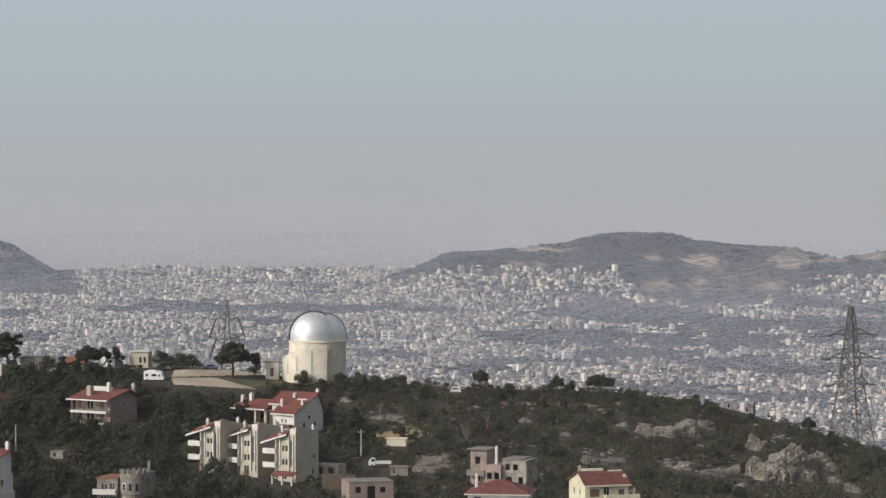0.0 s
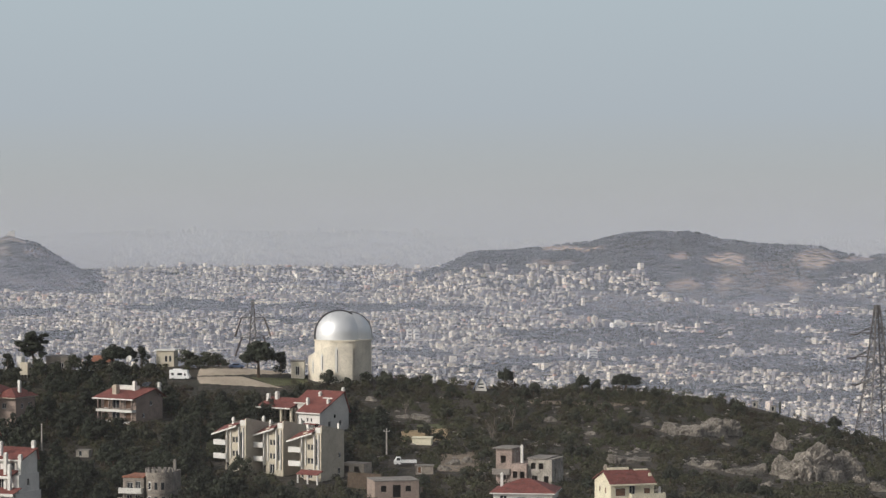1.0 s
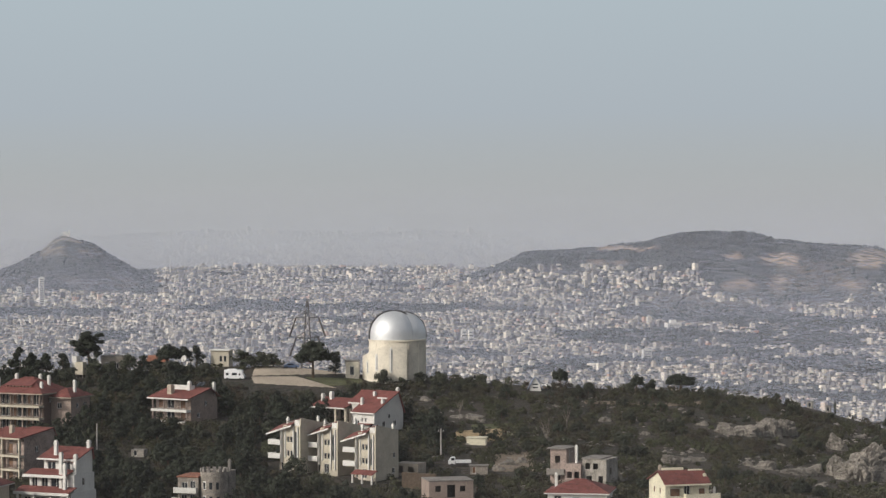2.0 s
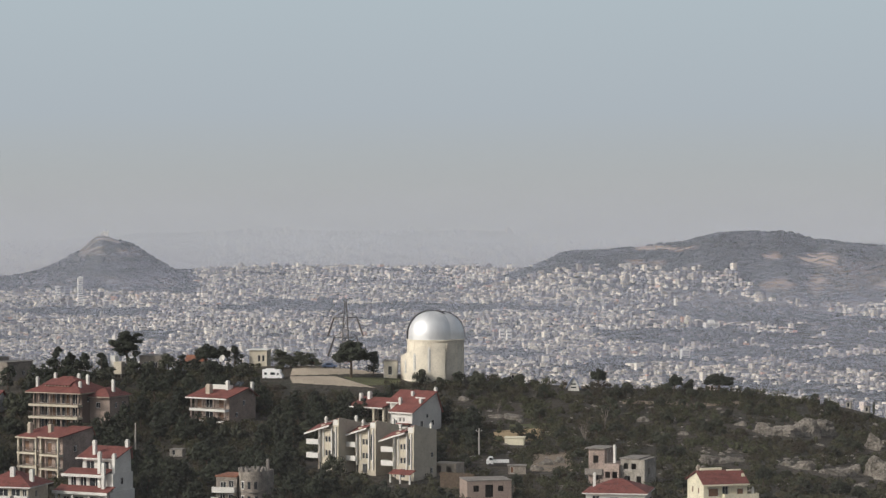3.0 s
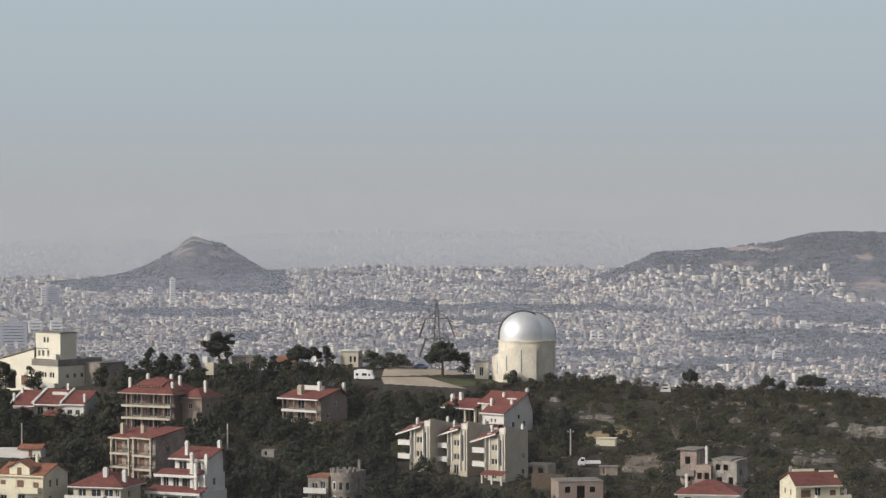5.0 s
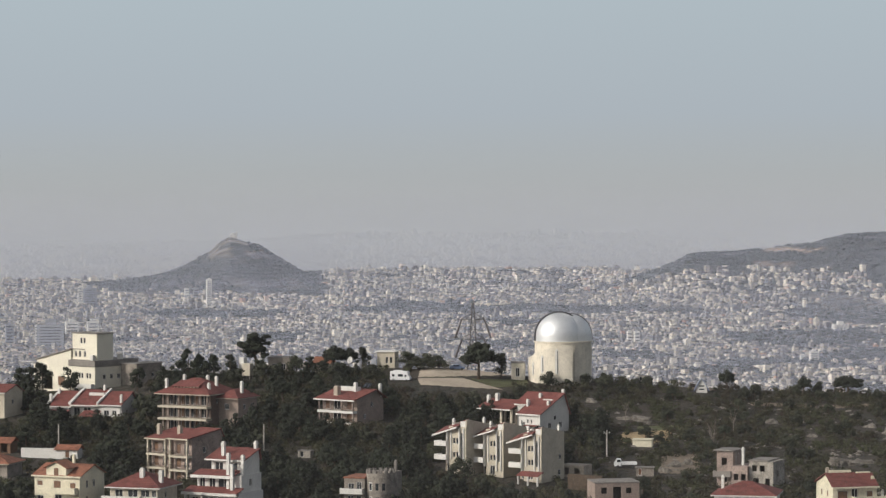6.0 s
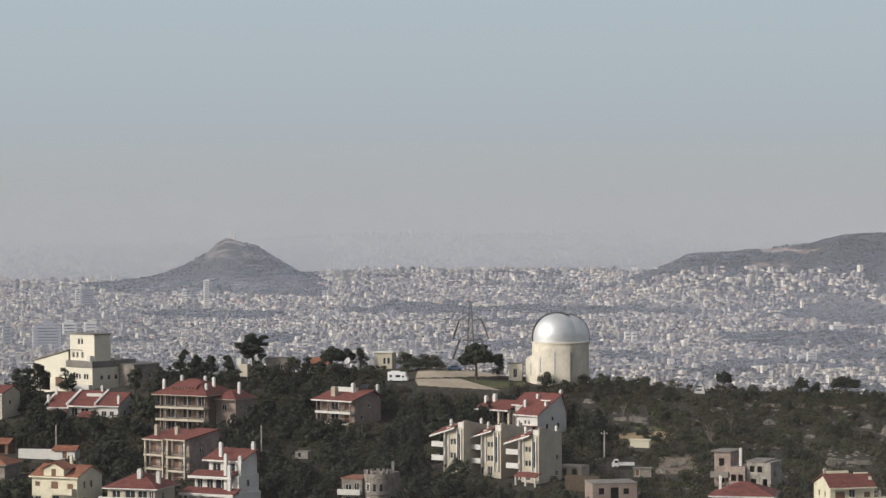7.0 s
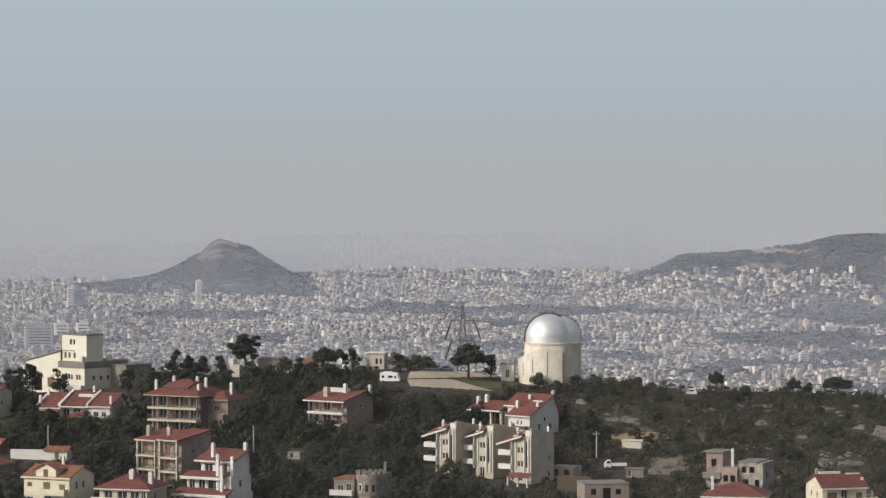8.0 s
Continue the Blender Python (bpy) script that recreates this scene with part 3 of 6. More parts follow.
def arc_wall(bm, r0, r1, a0, a1, z0, top, n=40):
    """A curved wall between two radii; top(s) its height, s from 0 to 1 along it."""
    rows = []
    for i in range(n + 1):
        s = i / n
        a = radians(a0 + (a1 - a0) * s)
        c, d = math.cos(a), math.sin(a)
        rows.append([bm.verts.new(p) for p in ((r0 * c, r0 * d, z0), (r1 * c, r1 * d, z0), (r1 * c, r1 * d, top(s)), (r0 * c, r0 * d, top(s)))])
    for a, b in zip(rows, rows[1:]):
        for i in range(4):
            j = (i + 1) % 4
            bm.faces.new((a[i], a[j], b[j], b[i]))
    if a1 - a0 < 359.9:
        bm.faces.new(rows[0])
        bm.faces.new(rows[-1][::-1])


def observatory():
    p = plot(562, 672, 470, 618, 548, 668)
    ob = thing("observatory", p, 0, "round pale observatory tower with a silver metal dome", "observatory")
    wall_top, R = 9.6, 7.1
    bm = bmesh.new()
    arc_wall(bm, R - 0.5, R, 0, 360, -3, lambda s: wall_top, 72)
    tower = part("tower_wall", bm, M_PLASTER, ob)
    # shallow upright pilasters between the bays
    for a in range(-160, 200, 24):
        bm = bmesh.new()
        arc_wall(bm, R - 0.002, R + 0.09, a - 0.5, a + 0.5, -1, lambda s: wall_top - 0.5, 2)
        part("pilaster", bm, M_PLASTER, tower)
    bm = bmesh.new()
    arc_wall(bm, R - 0.6, R + 0.28, 0, 360, wall_top + 0.004, lambda s: wall_top + 0.35, 72)
    part("ring_cornice", bm, M_PLASTER, ob, "pale ring beam under the dome")
    # curved stair wall that climbs round the tower
    bm = bmesh.new()
    arc_wall(bm, R + 1.2, R + 1.65, 150, 288, -3, lambda s: 5.3 + 3.9 * float(smooth(0.15, 0.95, s)), 60)
    stair = part("stair_wall", bm, M_PLASTER, ob, "curved outer stair wall with a rising top")
    bm = bmesh.new()
    arc_wall(bm, R - 0.002, R + 1.2, 170, 287, -3, lambda s: 4.6 + 3.6 * s, 40)
    part("stair", bm, M_CONCRETE, ob)
    # tall slit windows
    for a, z0, z1 in ((214, 1.6, 4.4), (236, 2.3, 6.2), (262, 2.0, 7.9)):
        bm = bmesh.new()
        arc_wall(bm, R + 1.652, R + 1.75, a - 2.4, a + 2.4, z0, lambda s: z1 + 0.45 * math.sin(math.pi * s), 8)
        w = part("window", bm, M_WHITE, ob, "tall white slit window surround")
        bm = bmesh.new()
        arc_wall(bm, R + 1.752, R + 1.765, a + 0.7, a + 1.7, z0 + 0.3, lambda s: z1 - 0.1, 4)
        part("pane", bm, M_GLASS, w)
    # two shells: the dome proper and, half behind it, the shell of the opened shutter
    z0 = wall_top + 0.36

    def shell(r, at, skirt, name, parent, label):
        n, k = 72, 20
        bm = bmesh.new()
        rows = [[bm.verts.new((at.x + r * math.cos(2 * math.pi * i / n), at.y + r * math.sin(2 * math.pi * i / n), z0)) for i in range(n)]]
        for j in range(k):
            e = radians(90 * j / k)
            rows.append([bm.verts.new((at.x + r * math.cos(e) * math.cos(2 * math.pi * i / n), at.y + r * math.cos(e) * math.sin(2 * math.pi * i / n), z0 + skirt + r * math.sin(e))) for i in range(n)])
        tip = bm.verts.new((at.x, at.y, z0 + skirt + r))
        for a, b in zip(rows, rows[1:]):
            for i in range(n):
                bm.faces.new((a[i], a[(i + 1) % n], b[(i + 1) % n], b[i]))
        for i in range(n):
            bm.faces.new((rows[-1][i], rows[-1][(i + 1) % n], tip))
        return part(name, bm, M_ALU, parent, label, True)

    def hoop(bm, r, at, skirt, turn, thick, lean=0.0):
        """An upright arch over a shell, its plane turned about the upright; lean: how far it is drawn back."""
        side, back = Vector((math.cos(radians(turn)), math.sin(radians(turn)), 0)), Vector((-math.sin(radians(turn)), math.cos(radians(turn)), 0)) * lean
        rr = math.sqrt(r * r - lean * lean)
        pts = [at + back + side * rr + Vector((0, 0, z0))]
        pts += [at + back + side * rr * math.cos(math.pi * i / 36) + Vector((0, 0, z0 + skirt + rr * math.sin(math.pi * i / 36))) for i in range(37)]
        pts.append(at + back - side * rr + Vector((0, 0, z0)))
        for p, q in zip(pts, pts[1:]):
            strut(bm, p, q, thick)

    r, at, skirt = 5.95, Vector((-1.1, -0.9, 0)), 1.15
    dome = shell(r, at, skirt, "dome", ob, "silver aluminium dome")
    for i in range(18):
        bm = bmesh.new()
        a = radians(20 * i + 7)
        for j in range(14):
            e0, e1 = radians(88 * j / 14), radians(88 * (j + 1) / 14)
            q = [at + Vector((1.003 * r * math.cos(e) * math.cos(a), 1.003 * r * math.cos(e) * math.sin(a), z0 + skirt + 1.003 * r * math.sin(e))) for e in (e0, e1)]
            strut(bm, q[0], q[1], 0.015)
        part("seam", bm, M_ALU, dome)
    bm = bmesh.new()
    hoop(bm, r + 0.14, at, skirt, 12, 0.2, -0.6)
    part("rim", bm, M_RIM, dome, "dark rim along the dome opening")
    r2, at2, skirt2 = 5.55, Vector((1.6, 1.0, 0)), 1.05
    shutter = shell(r2, at2, skirt2, "shutter", dome, "aluminium shutter shell half behind the dome")
    bm = bmesh.new()
    hoop(bm, r2 + 0.1, at2, skirt2, 12, 0.14)
    part("rail", bm, M_RIM, dome, "dark curved shutter rail")
    # low entrance cabin
    walls(ob, -12.9, -9.6, -2.6, 1.4, -2, 4.4, M_PLASTER, front=((1.1, 1.0, 1.0, 2.2),), name="cabin_wall")
    box_part("cabin_roof", ob, M_CONCRETE, -13.1, -9.4, -2.8, 1.6, 4.404, 4.62)
    # outside ladder rod
    bm = bmesh.new()
    for x in (-9.0, -8.6):
        strut(bm, (x - 1.2, -1.5, 6.4), (x + 1.0, -1.5, 10.6), 0.04)
    for i in range(8):
        t = i / 8
        strut(bm, (-10.2 + 2.2 * t, -1.5, 6.4 + 4.2 * t), (-9.8 + 2.2 * t, -1.5, 6.4 + 4.2 * t), 0.025)
    part("ladder", bm, M_SEAM, ob, "steep dark metal ladder")


observatory()

# ---- houses ----


def terrace_unit(u, v, turn):
    """One of three joined houses: stepped balconies, a slanting red roof and a tall glazed bay."""
    ob = thing("terraced_house", plot(u, v, u - 42, u + 42, v - 95, v - 12), turn, "cream terraced house with a slanting red roof and white balconies", "house", "terraced houses below the observatory")
    W, D, H = 6.8, 8.0, 9.0
    x0, x1 = -W / 2, W / 2
    foot(ob, x0, x1, 0, D, M_CREAM)
    # deep recessed part behind the balconies, its shade put into a darker beige; main wall and bay
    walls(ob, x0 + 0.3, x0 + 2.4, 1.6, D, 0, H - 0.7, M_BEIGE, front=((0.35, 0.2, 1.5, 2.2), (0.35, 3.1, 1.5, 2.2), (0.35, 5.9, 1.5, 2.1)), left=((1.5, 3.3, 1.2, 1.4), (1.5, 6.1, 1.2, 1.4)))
    walls(ob, x0 + 2.403, x1, 0, D, 0, H + 0.6, M_CREAM, front=((1.0, 0.4, 1.2, 1.9), (1.0, 3.3, 0.6, 1.2), (1.8, 3.3, 0.6, 1.2), (1.0, 6.1, 0.6, 1.2), (1.8, 6.1, 0.6, 1.2), (3.0, 3.0, 0.6, 5.4)), right=((5.5, 1.0, 1.0, 1.2), (5.8, 4.2, 0.9, 1.1)))
    # white frame of the tall bay
    for x in (x0 + 5.05, x0 + 6.1):
        box_part("pilaster", ob, M_WHITE, x, x + 0.28, -0.30, -0.003, 1.2, H + 0.35)
    box_part("pilaster", ob, M_WHITE, x0 + 2.9, x0 + 3.15, -0.22, -0.003, 2.9, H - 0.4)
    box_part("parapet", ob, M_WHITE, x1 - 1.6, x1 - 0.304, 0.2, 1.2, H + 0.604, H + 1.7, "white roof parapet")
    bm = bmesh.new()
    solid(bm, [(x1 - 0.3, 0.2, H + 0.604), (x1 - 0.3, D, H + 0.604), (x1 - 0.3, D, H + 0.75), (x1 - 0.3, 1.21, H + 2.1), (x1 - 0.3, 0.2, H + 2.1)], (0.28, 0, 0))
    part("party_parapet", bm, M_CREAM, ob)
    # back part falling away
    bm = bmesh.new()
    solid(bm, [(x0 + 2.4, 1.3, H + 1.3), (x1 - 0.304, 1.3, H + 1.3), (x1 - 0.304, D + 0.2, H + 0.85), (x0 + 2.4, D + 0.2, H + 0.85)], (0, 0, -0.2))
    part("back_roof", bm, M_CONCRETE, ob)
    # roof slab slanting down to the left
    bm = bmesh.new()
    solid(bm, [(x0 - 1.1, -1.0, H - 1.15), (x1 - 1.7, -1.0, H + 0.75), (x1 - 1.7, 3.2, H + 2.05), (x0 - 1.1, 3.2, H + 0.15)], (0, 0, -0.1))
    roof = part("roof", bm, M_TILE, ob)
    bm = bmesh.new()
    solid(bm, [(x0 - 1.2, -1.12, H - 1.16), (x1 - 1.6, -1.12, H + 0.76), (x1 - 1.6, -1.003, H + 0.76), (x0 - 1.2, -1.003, H - 1.16)], (0, 0, -0.34))
    part("fascia", bm, M_WHITE, roof, "white painted roof edge")
    for z in (3.0, 5.8):
        balcony(ob, x0 - 0.8, x0 + 2.3, -0.9, 1.59, z, high=0.85)
    box_part("party_wall", ob, M_WHITE, x0 + 2.2, x0 + 2.39, -0.6, 1.59, 2.0, H - 0.2)
    chimney(ob, x0 + 2.0, 2.2, H - 0.6, H + 1.9)
    chimney(ob, x1 - 0.5, D - 1.2, H, H + 2.0)


for u, v in ((366, 838), (432, 843), (499, 852)):
    terrace_unit(u, v, -33)

ob = thing("porch", plot(506, 858, 478, 536, 842, 852), -33, "small red-tiled porch before the end terraced house", "porch")
bm = bmesh.new()
solid(bm, [(-2.6, -1.8, 2.0), (2.8, -1.8, 2.0), (2.8, 0.2, 2.7), (-2.6, 0.2, 2.7)], (0, 0, -0.15))
part("roof", bm, M_TILE, ob)
for x in (-2.3, 0.1, 2.5):
    post(ob, x, -1.5, -1.5, 1.9, M_WHITE, 0.3)

ob = thing("garden_annex", plot(578, 845, 556, 606, 822, 836), -22, "low cream annex with two openings beside the terraced houses", "house")
walls(ob, -2.6, 2.6, 0, 4, -2, 2.6, M_BEIGE, front=((0.6, 0.6, 1.2, 1.4, "open"), (3.0, 0.6, 1.2, 1.4, "open")))

# the house with a loggia wing
ob = thing("loggia_house", plot(504, 768, 412, 568, 690, 758), -38, "white house with a steep red roof and columned loggia wing", "house")
foot(ob, -3.2, 2.8, 0, 10, M_WHITE)
walls(ob, -3.4, 2.8, 0, 10, 0, 4.6, M_WHITE, front=((0.6, 0.6, 1.1, 2.1), (2.3, 2.4, 0.5, 0.9), (3.4, 2.4, 0.5, 0.9), (4.6, 0.8, 1.0, 1.4)), right=((2.6, 1.2, 1.0, 1.3), (6.4, 1.2, 1.0, 1.3), (4.6, 3.0, 0.8, 1.0)))
gable_roof(ob, -3.4, 2.8, 0, 10, 4.6, 4.2, M_TILE, 0.5, 0.82, M_WHITE, M_WHITE)
box_part("skylight_terrace", ob, M_WHITE, -0.6, 2.2, 5.0, 6.8, 6.5, 7.6, "white roof terrace parapet")
box_part("porch_roof", ob, M_TILE, -1.0, 2.7, -1.3, -0.003, 1.9, 2.1)
walls(ob, -7.4, -3.403, 4.0, 10, 0, 6.4, M_WHITE, front=((1.2, 3.6, 1.0, 1.4),), name="rear_wall")
gable_roof(ob, -7.4, -3.0, 4.0, 10, 6.4, 2.3, M_TILE, 0.5, 0.7, M_WHITE, M_WHITE)
for x, y, z in ((-2.9, 2.5, 7.4), (2.4, 8.6, 9.6), (-2.2, 6.0, 8.6), (2.4, 3.4, 7.2)):
    chimney(ob, x, y, 5.2, z, w=0.6)
walls(ob, -17.2, -7.403, 3.4, 9.4, 0, 5.0, M_BEIGE, front=((0.6, 1.7, 2.6, 2.8, "open"), (3.7, 1.7, 2.6, 2.8, "open"), (6.8, 1.7, 2.6, 2.8, "open")), name="loggia_wall")
box_part("terrace", ob, M_WHITE, -17.5, -7.5, 1.6, 3.397, -2.0, 1.5, "pale terrace wall below the loggia")
for x in (-16.9, -13.8, -10.8, -7.8):
    post(ob, x, 2.4, 1.504, 5.0, M_CREAM, 0.55)
gable_roof(ob, -17.4, -7.9, 2.0, 9.4, 5.04, 1.7, M_TILE, 0.5, 0.7, M_WHITE)
chimney(ob, -16.8, 4.8, 5.0, 7.6, w=0.7)
chimney(ob, -15.2, 6.0, 5.6, 8.0, w=0.8)

# two-storey house with long balconies
ob = thing("balcony_house", plot(156, 750, 118, 250, 684, 734), -34, "rose-beige house with red roof, long balconies and chimneys", "house")
foot(ob, -5.2, 5.2, 0, 11, M_ROSE)
walls(ob, -5.2, 5.2, 1.6, 11, 0, 5.6, M_ROSE, front=((0.7, 0.3, 1.6, 2.1, "shutter"), (3.2, 0.3, 2.4, 2.1), (7.2, 0.3, 1.6, 2.1, "shutter"), (0.7, 3.1, 1.6, 2.1, "shutter"), (3.4, 3.1, 2.0, 2.1), (7.2, 3.1, 1.6, 2.1, "shutter")), right=((4.6, 3.6, 0.9, 1.1), (2.0, 1.0, 0.9, 1.1)))
balcony(ob, -5.4, 5.2, 0, 1.59, 2.95, slab=0.55, rail=True)
balcony(ob, -5.4, 5.2, 0, 1.59, 0.2, rail=True)
for x in (-5.1, -1.7, 1.7, 5.0):
    post(ob, x, 0.35, 0.2, 5.5, M_ROSE)
gable_roof(ob, -5.2, 5.2, 0.4, 11, 5.6, 1.9, M_TILE, 0.9, 0.7, M_WHITE, M_ROSE)
box_part("dormer", ob, M_WHITE, -4.8, 2.2, 5.6, 6.6, 6.4, 8.1, "long low white roof wall")
chimney(ob, -1.6, 2.6, 5.8, 8.2, M_BEIGE, w=1.2)
chimney(ob, 1.6, 5.4, 7.0, 9.0, w=0.7)
chimney(ob, 4.9, 10.2, 5.6, 8.6, w=0.6)
for x in (2.6, 3.7):
    bm = bmesh.new()
    solid(bm, [(x, 6.6, 8.1), (x + 0.9, 6.6, 8.1), (x + 0.9, 7.8, 8.9), (x, 7.8, 8.9)], (0, 0.05, -0.1))
    part("solar_panel", bm, M_GLASS, ob, "dark solar water panel")

# house with a round battlemented tower
ob = thing("turret_house", plot(213, 899, 160, 268, 822, 868), -14, "weathered grey house with a round battlemented turret", "house")
foot(ob, -5.4, 5.0, 0, 9, M_GREYWALL)
walls(ob, -5.4, -0.6, 0, 8, 0, 6.0, M_GREYWALL, front=((0.8, 0.4, 1.3, 2.0), (2.8, 0.4, 1.2, 2.0), (0.9, 3.5, 1.4, 1.5), (2.9, 3.3, 1.2, 2.0)), left=((2.0, 3.4, 1.2, 1.4),))
balcony(ob, -6.0, -0.7, -1.3, -0.003, 3.0)
balcony(ob, -6.6, -4.4, -1.6, -1.303, 0.9)
bm = bmesh.new()
arc_wall(bm, 2.7, 3.1, 0, 360, -3, lambda s: 7.2, 40)
tur = part("turret", bm, M_GREYWALL, ob)
tur.location = (2.2, 2.6, 0)
for i in range(14):
    bm = bmesh.new()
    a = 360 / 14 * i
    arc_wall(bm, 2.72, 3.16, a, a + 14, 7.203, lambda s: 7.9, 3)
    part("merlon", bm, M_CONCRETE, tur)
for a, z in ((245, 3.5), (275, 3.5), (245, 0.5), (275, 0.5), (302, 3.5), (305, 0.5)):
    bm = bmesh.new()
    arc_wall(bm, 3.102, 3.13, a - 8, a + 8, z, lambda s: z + 1.8, 5)
    w = part("window", bm, M_WHITE if a < 260 else M_CONCRETE, tur)
    bm = bmesh.new()
    arc_wall(bm, 3.132, 3.14, a - 6, a + 6, z + 0.15, lambda s: z + 1.6, 5)
    part("pane", bm, M_GLASS, w)
bm = bmesh.new()
arc_wall(bm, 3.102, 3.4, 0, 360, 2.85, lambda s: 3.1, 40)
part("string_course", bm, M_CONCRETE, tur)
box_part("roof_slab", ob, M_TILE_OLD, -5.6, -0.5, -0.2, 8.2, 6.004, 6.3)
walls(ob, -2.0, 4.6, 5.6, 10, 0, 7.0, M_GREYWALL, name="rear_wall")
chimney(ob, 4.2, 7.0, 6, 9.2, M_CONCRETE, 0.6)
ob.scale = (0.86, 0.86, 0.9)

# unfinished concrete house
ob = thing("concrete_shell", plot(660, 892, 606, 704, 848, 876), 14, "unfinished grey concrete house with empty openings", "house")
foot(ob, -4.6, 4.0, 0, 7, M_CONCRETE)
walls(ob, -4.6, 4.0, 0, 7, 0, 4.1, M_ROSE, front=((1.2, 2.1, 1.1, 1.2, "open"), (3.5, 1.0, 1.6, 2.4, "open"), (6.0, 2.1, 1.1, 1.1, "open")), right=((2.0, 2.0, 1.2, 1.2, "open"),))
box_part("roof_slab", ob, M_CONCRETE, -4.7, 4.1, -0.1, 7.1, 4.104, 4.3)
# added dark fill puts shade behind the empty openings
box_part("shade_fill", ob, M_INNER_SHADE, -4.3, 3.7, 3.0, 6.7, 0.0, 3.8, "dark inner fill painted as shade behind the openings", 0)

# ruined house in two stages
M_STAINED = mat("stained_pale_render", (0.36, 0.33, 0.29), 0.95, 0.30, 0.7, 0.3)
M_PINK = mat("faded_pink_render", (0.35, 0.275, 0.24), 0.95, 0.25, 0.5, 0.3)
ob = thing("ruined_house", plot(878, 864, 828, 942, 782, 826), -20, "ruined grey and pink stone house with empty windows", "house")
foot(ob, -5.6, 6.0, 0, 8, M_PINK)
walls(ob, -5.6, -2.2, 0.5, 6, 0, 7.4, M_PINK, front=((1.0, 1.2, 1.1, 1.4, "open"), (1.0, 4.6, 1.1, 1.5, "open")))
box_part("roof_slab", ob, M_CONCRETE, -6.2, -1.8, 0.0, 6.3, 7.404, 7.65)
walls(ob, -2.197, 1.2, -0.6, 7, 0, 4.6, M_PINK, front=((0.5, 1.8, 1.0, 1.3, "open"), (2.0, 1.8, 1.0, 1.3, "open")))
walls(ob, 1.203, 6.2, 0.4, 7.5, 0, 5.6, M_STAINED, front=((0.6, 3.6, 1.0, 1.2, "open"), (2.2, 3.6, 1.0, 1.2, "open"), (0.8, 0.6, 1.2, 1.7, "open"), (3.3, 0.6, 1.0, 1.7, "open")), right=((2, 2.4, 1.2, 1.4, "open"),))
box_part("roof_slab", ob, M_CONCRETE, 1.0, 5.2, 0.2, 7.7, 5.604, 5.85)
balcony(ob, -5.9, -2.2, -1.0, 0.49, 2.6, M_CONCRETE)
chimney(ob, -0.6, 2.0, 4.5, 8.0, M_WHITE, 0.5)
# added dark slab paints the unlit rooms behind the windows
box_part("shade_wall", ob, M_INNER_SHADE, -5.2, 5.8, 4.0, 4.2, 0.1, 4.4, "dark inner fill painted as shade behind the openings", 0)

# house of which mainly the hipped roof shows
ob = thing("hipped_house", plot(880, 902, 820, 940, 856, 890), -8, "low pale house with a red hipped roof", "house")
foot(ob, -5.6, 5.6, 0, 10, M_WHITE)
walls(ob, -5.6, 5.6, 0, 10, 0, 2.7, M_WHITE, front=((1.2, 0.4, 1.4, 2.0), (4.6, 0.8, 1.6, 1.3), (8.2, 0.8, 1.4, 1.3)))
hip_roof(ob, -5.6, 5.6, 0, 10, 2.96, 2.2, M_TILE, 0.6, M_WHITE)
chimney(ob, -4.6, 5, 3.2, 6.0, w=0.5)

# pale yellow house with a terrace
ob = thing("yellow_house", plot(1078, 912, 1000, 1134, 822, 900), 17, "pale yellow two-storey house with red roof and terrace", "house")
foot(ob, -5.2, 6.2, 0, 10, M_YELLOW)
walls(ob, -5.2, 4.2, 0, 10, 0, 6.0, M_YELLOW, front=((1.2, 0.2, 2.4, 2.2, "glass"), (5.4, 0.4, 1.4, 2.0), (4.0, 3.5, 1.3, 2.0, "glass"), (1.0, 3.5, 2.2, 1.6, "shutter"), (7.2, 3.5, 1.4, 1.5, "shutter")), left=((2.5, 3.8, 0.9, 1.2, "shutter"), (6.0, 3.8, 0.9, 1.2, "shutter")))
walls(ob, 4.203, 6.2, 0.8, 9, 0, 3.0, M_YELLOW, front=((0.4, 0.5, 1.1, 1.8),))
gable_roof(ob, -5.2, 0.2, -0.6, 10, 6.0, 2.1, M_TILE, 0.5, 0.4, M_YELLOW, M_YELLOW)
gable_roof(ob, 0.8, 4.2, -0.2, 9.6, 5.9, 2.0, M_TILE, 0.35, 0.4, M_YELLOW, M_YELLOW)
box_part("ridge_parapet", ob, M_YELLOW, -4.6, 0.0, 3.6, 4.2, 7.9, 8.7, "pale parapet along the ridge")
box_part("ridge_parapet", ob, M_YELLOW, 1.2, 4.2, 3.7, 4.3, 7.6, 8.3, "pale parapet along the ridge")
balcony(ob, -1.2, 6.2, -1.5, -0.003, 3.1, M_YELLOW)
chimney(ob, 4.0, 2.0, 5.6, 7.4, M_YELLOW, 0.6)
chimney(ob, 5.8, 1.0, 3.0, 4.9, M_WHITE, 0.4)
chimney(ob, -4.6, 5.0, 7.6, 9.0, M_BEIGE, 0.6)

ob.scale = (0.9, 0.9, 0.96)

# tall house with long balconies and a hipped roof
ob = thing("tall_house", plot(-116, 764, -166, -62, 668, 742), -24, "four-storey beige house with red hipped roof and balconies", "house")
CLEAR.append((-62, -10, 668, 712, 764))
foot(ob, -6.2, 6.2, 0, 10, M_BEIGE)
rows = []
for z in (0.2, 3.0, 5.8):
    rows += [(0.4, z, 1.7, 2.3), (2.3, z, 1.5, 2.3), (4.3, z, 0.8, 2.2, "shutter"), (5.4, z, 2.4, 2.3), (8.1, z, 0.8, 2.2, "shutter"), (9.2, z, 2.7, 2.3)]
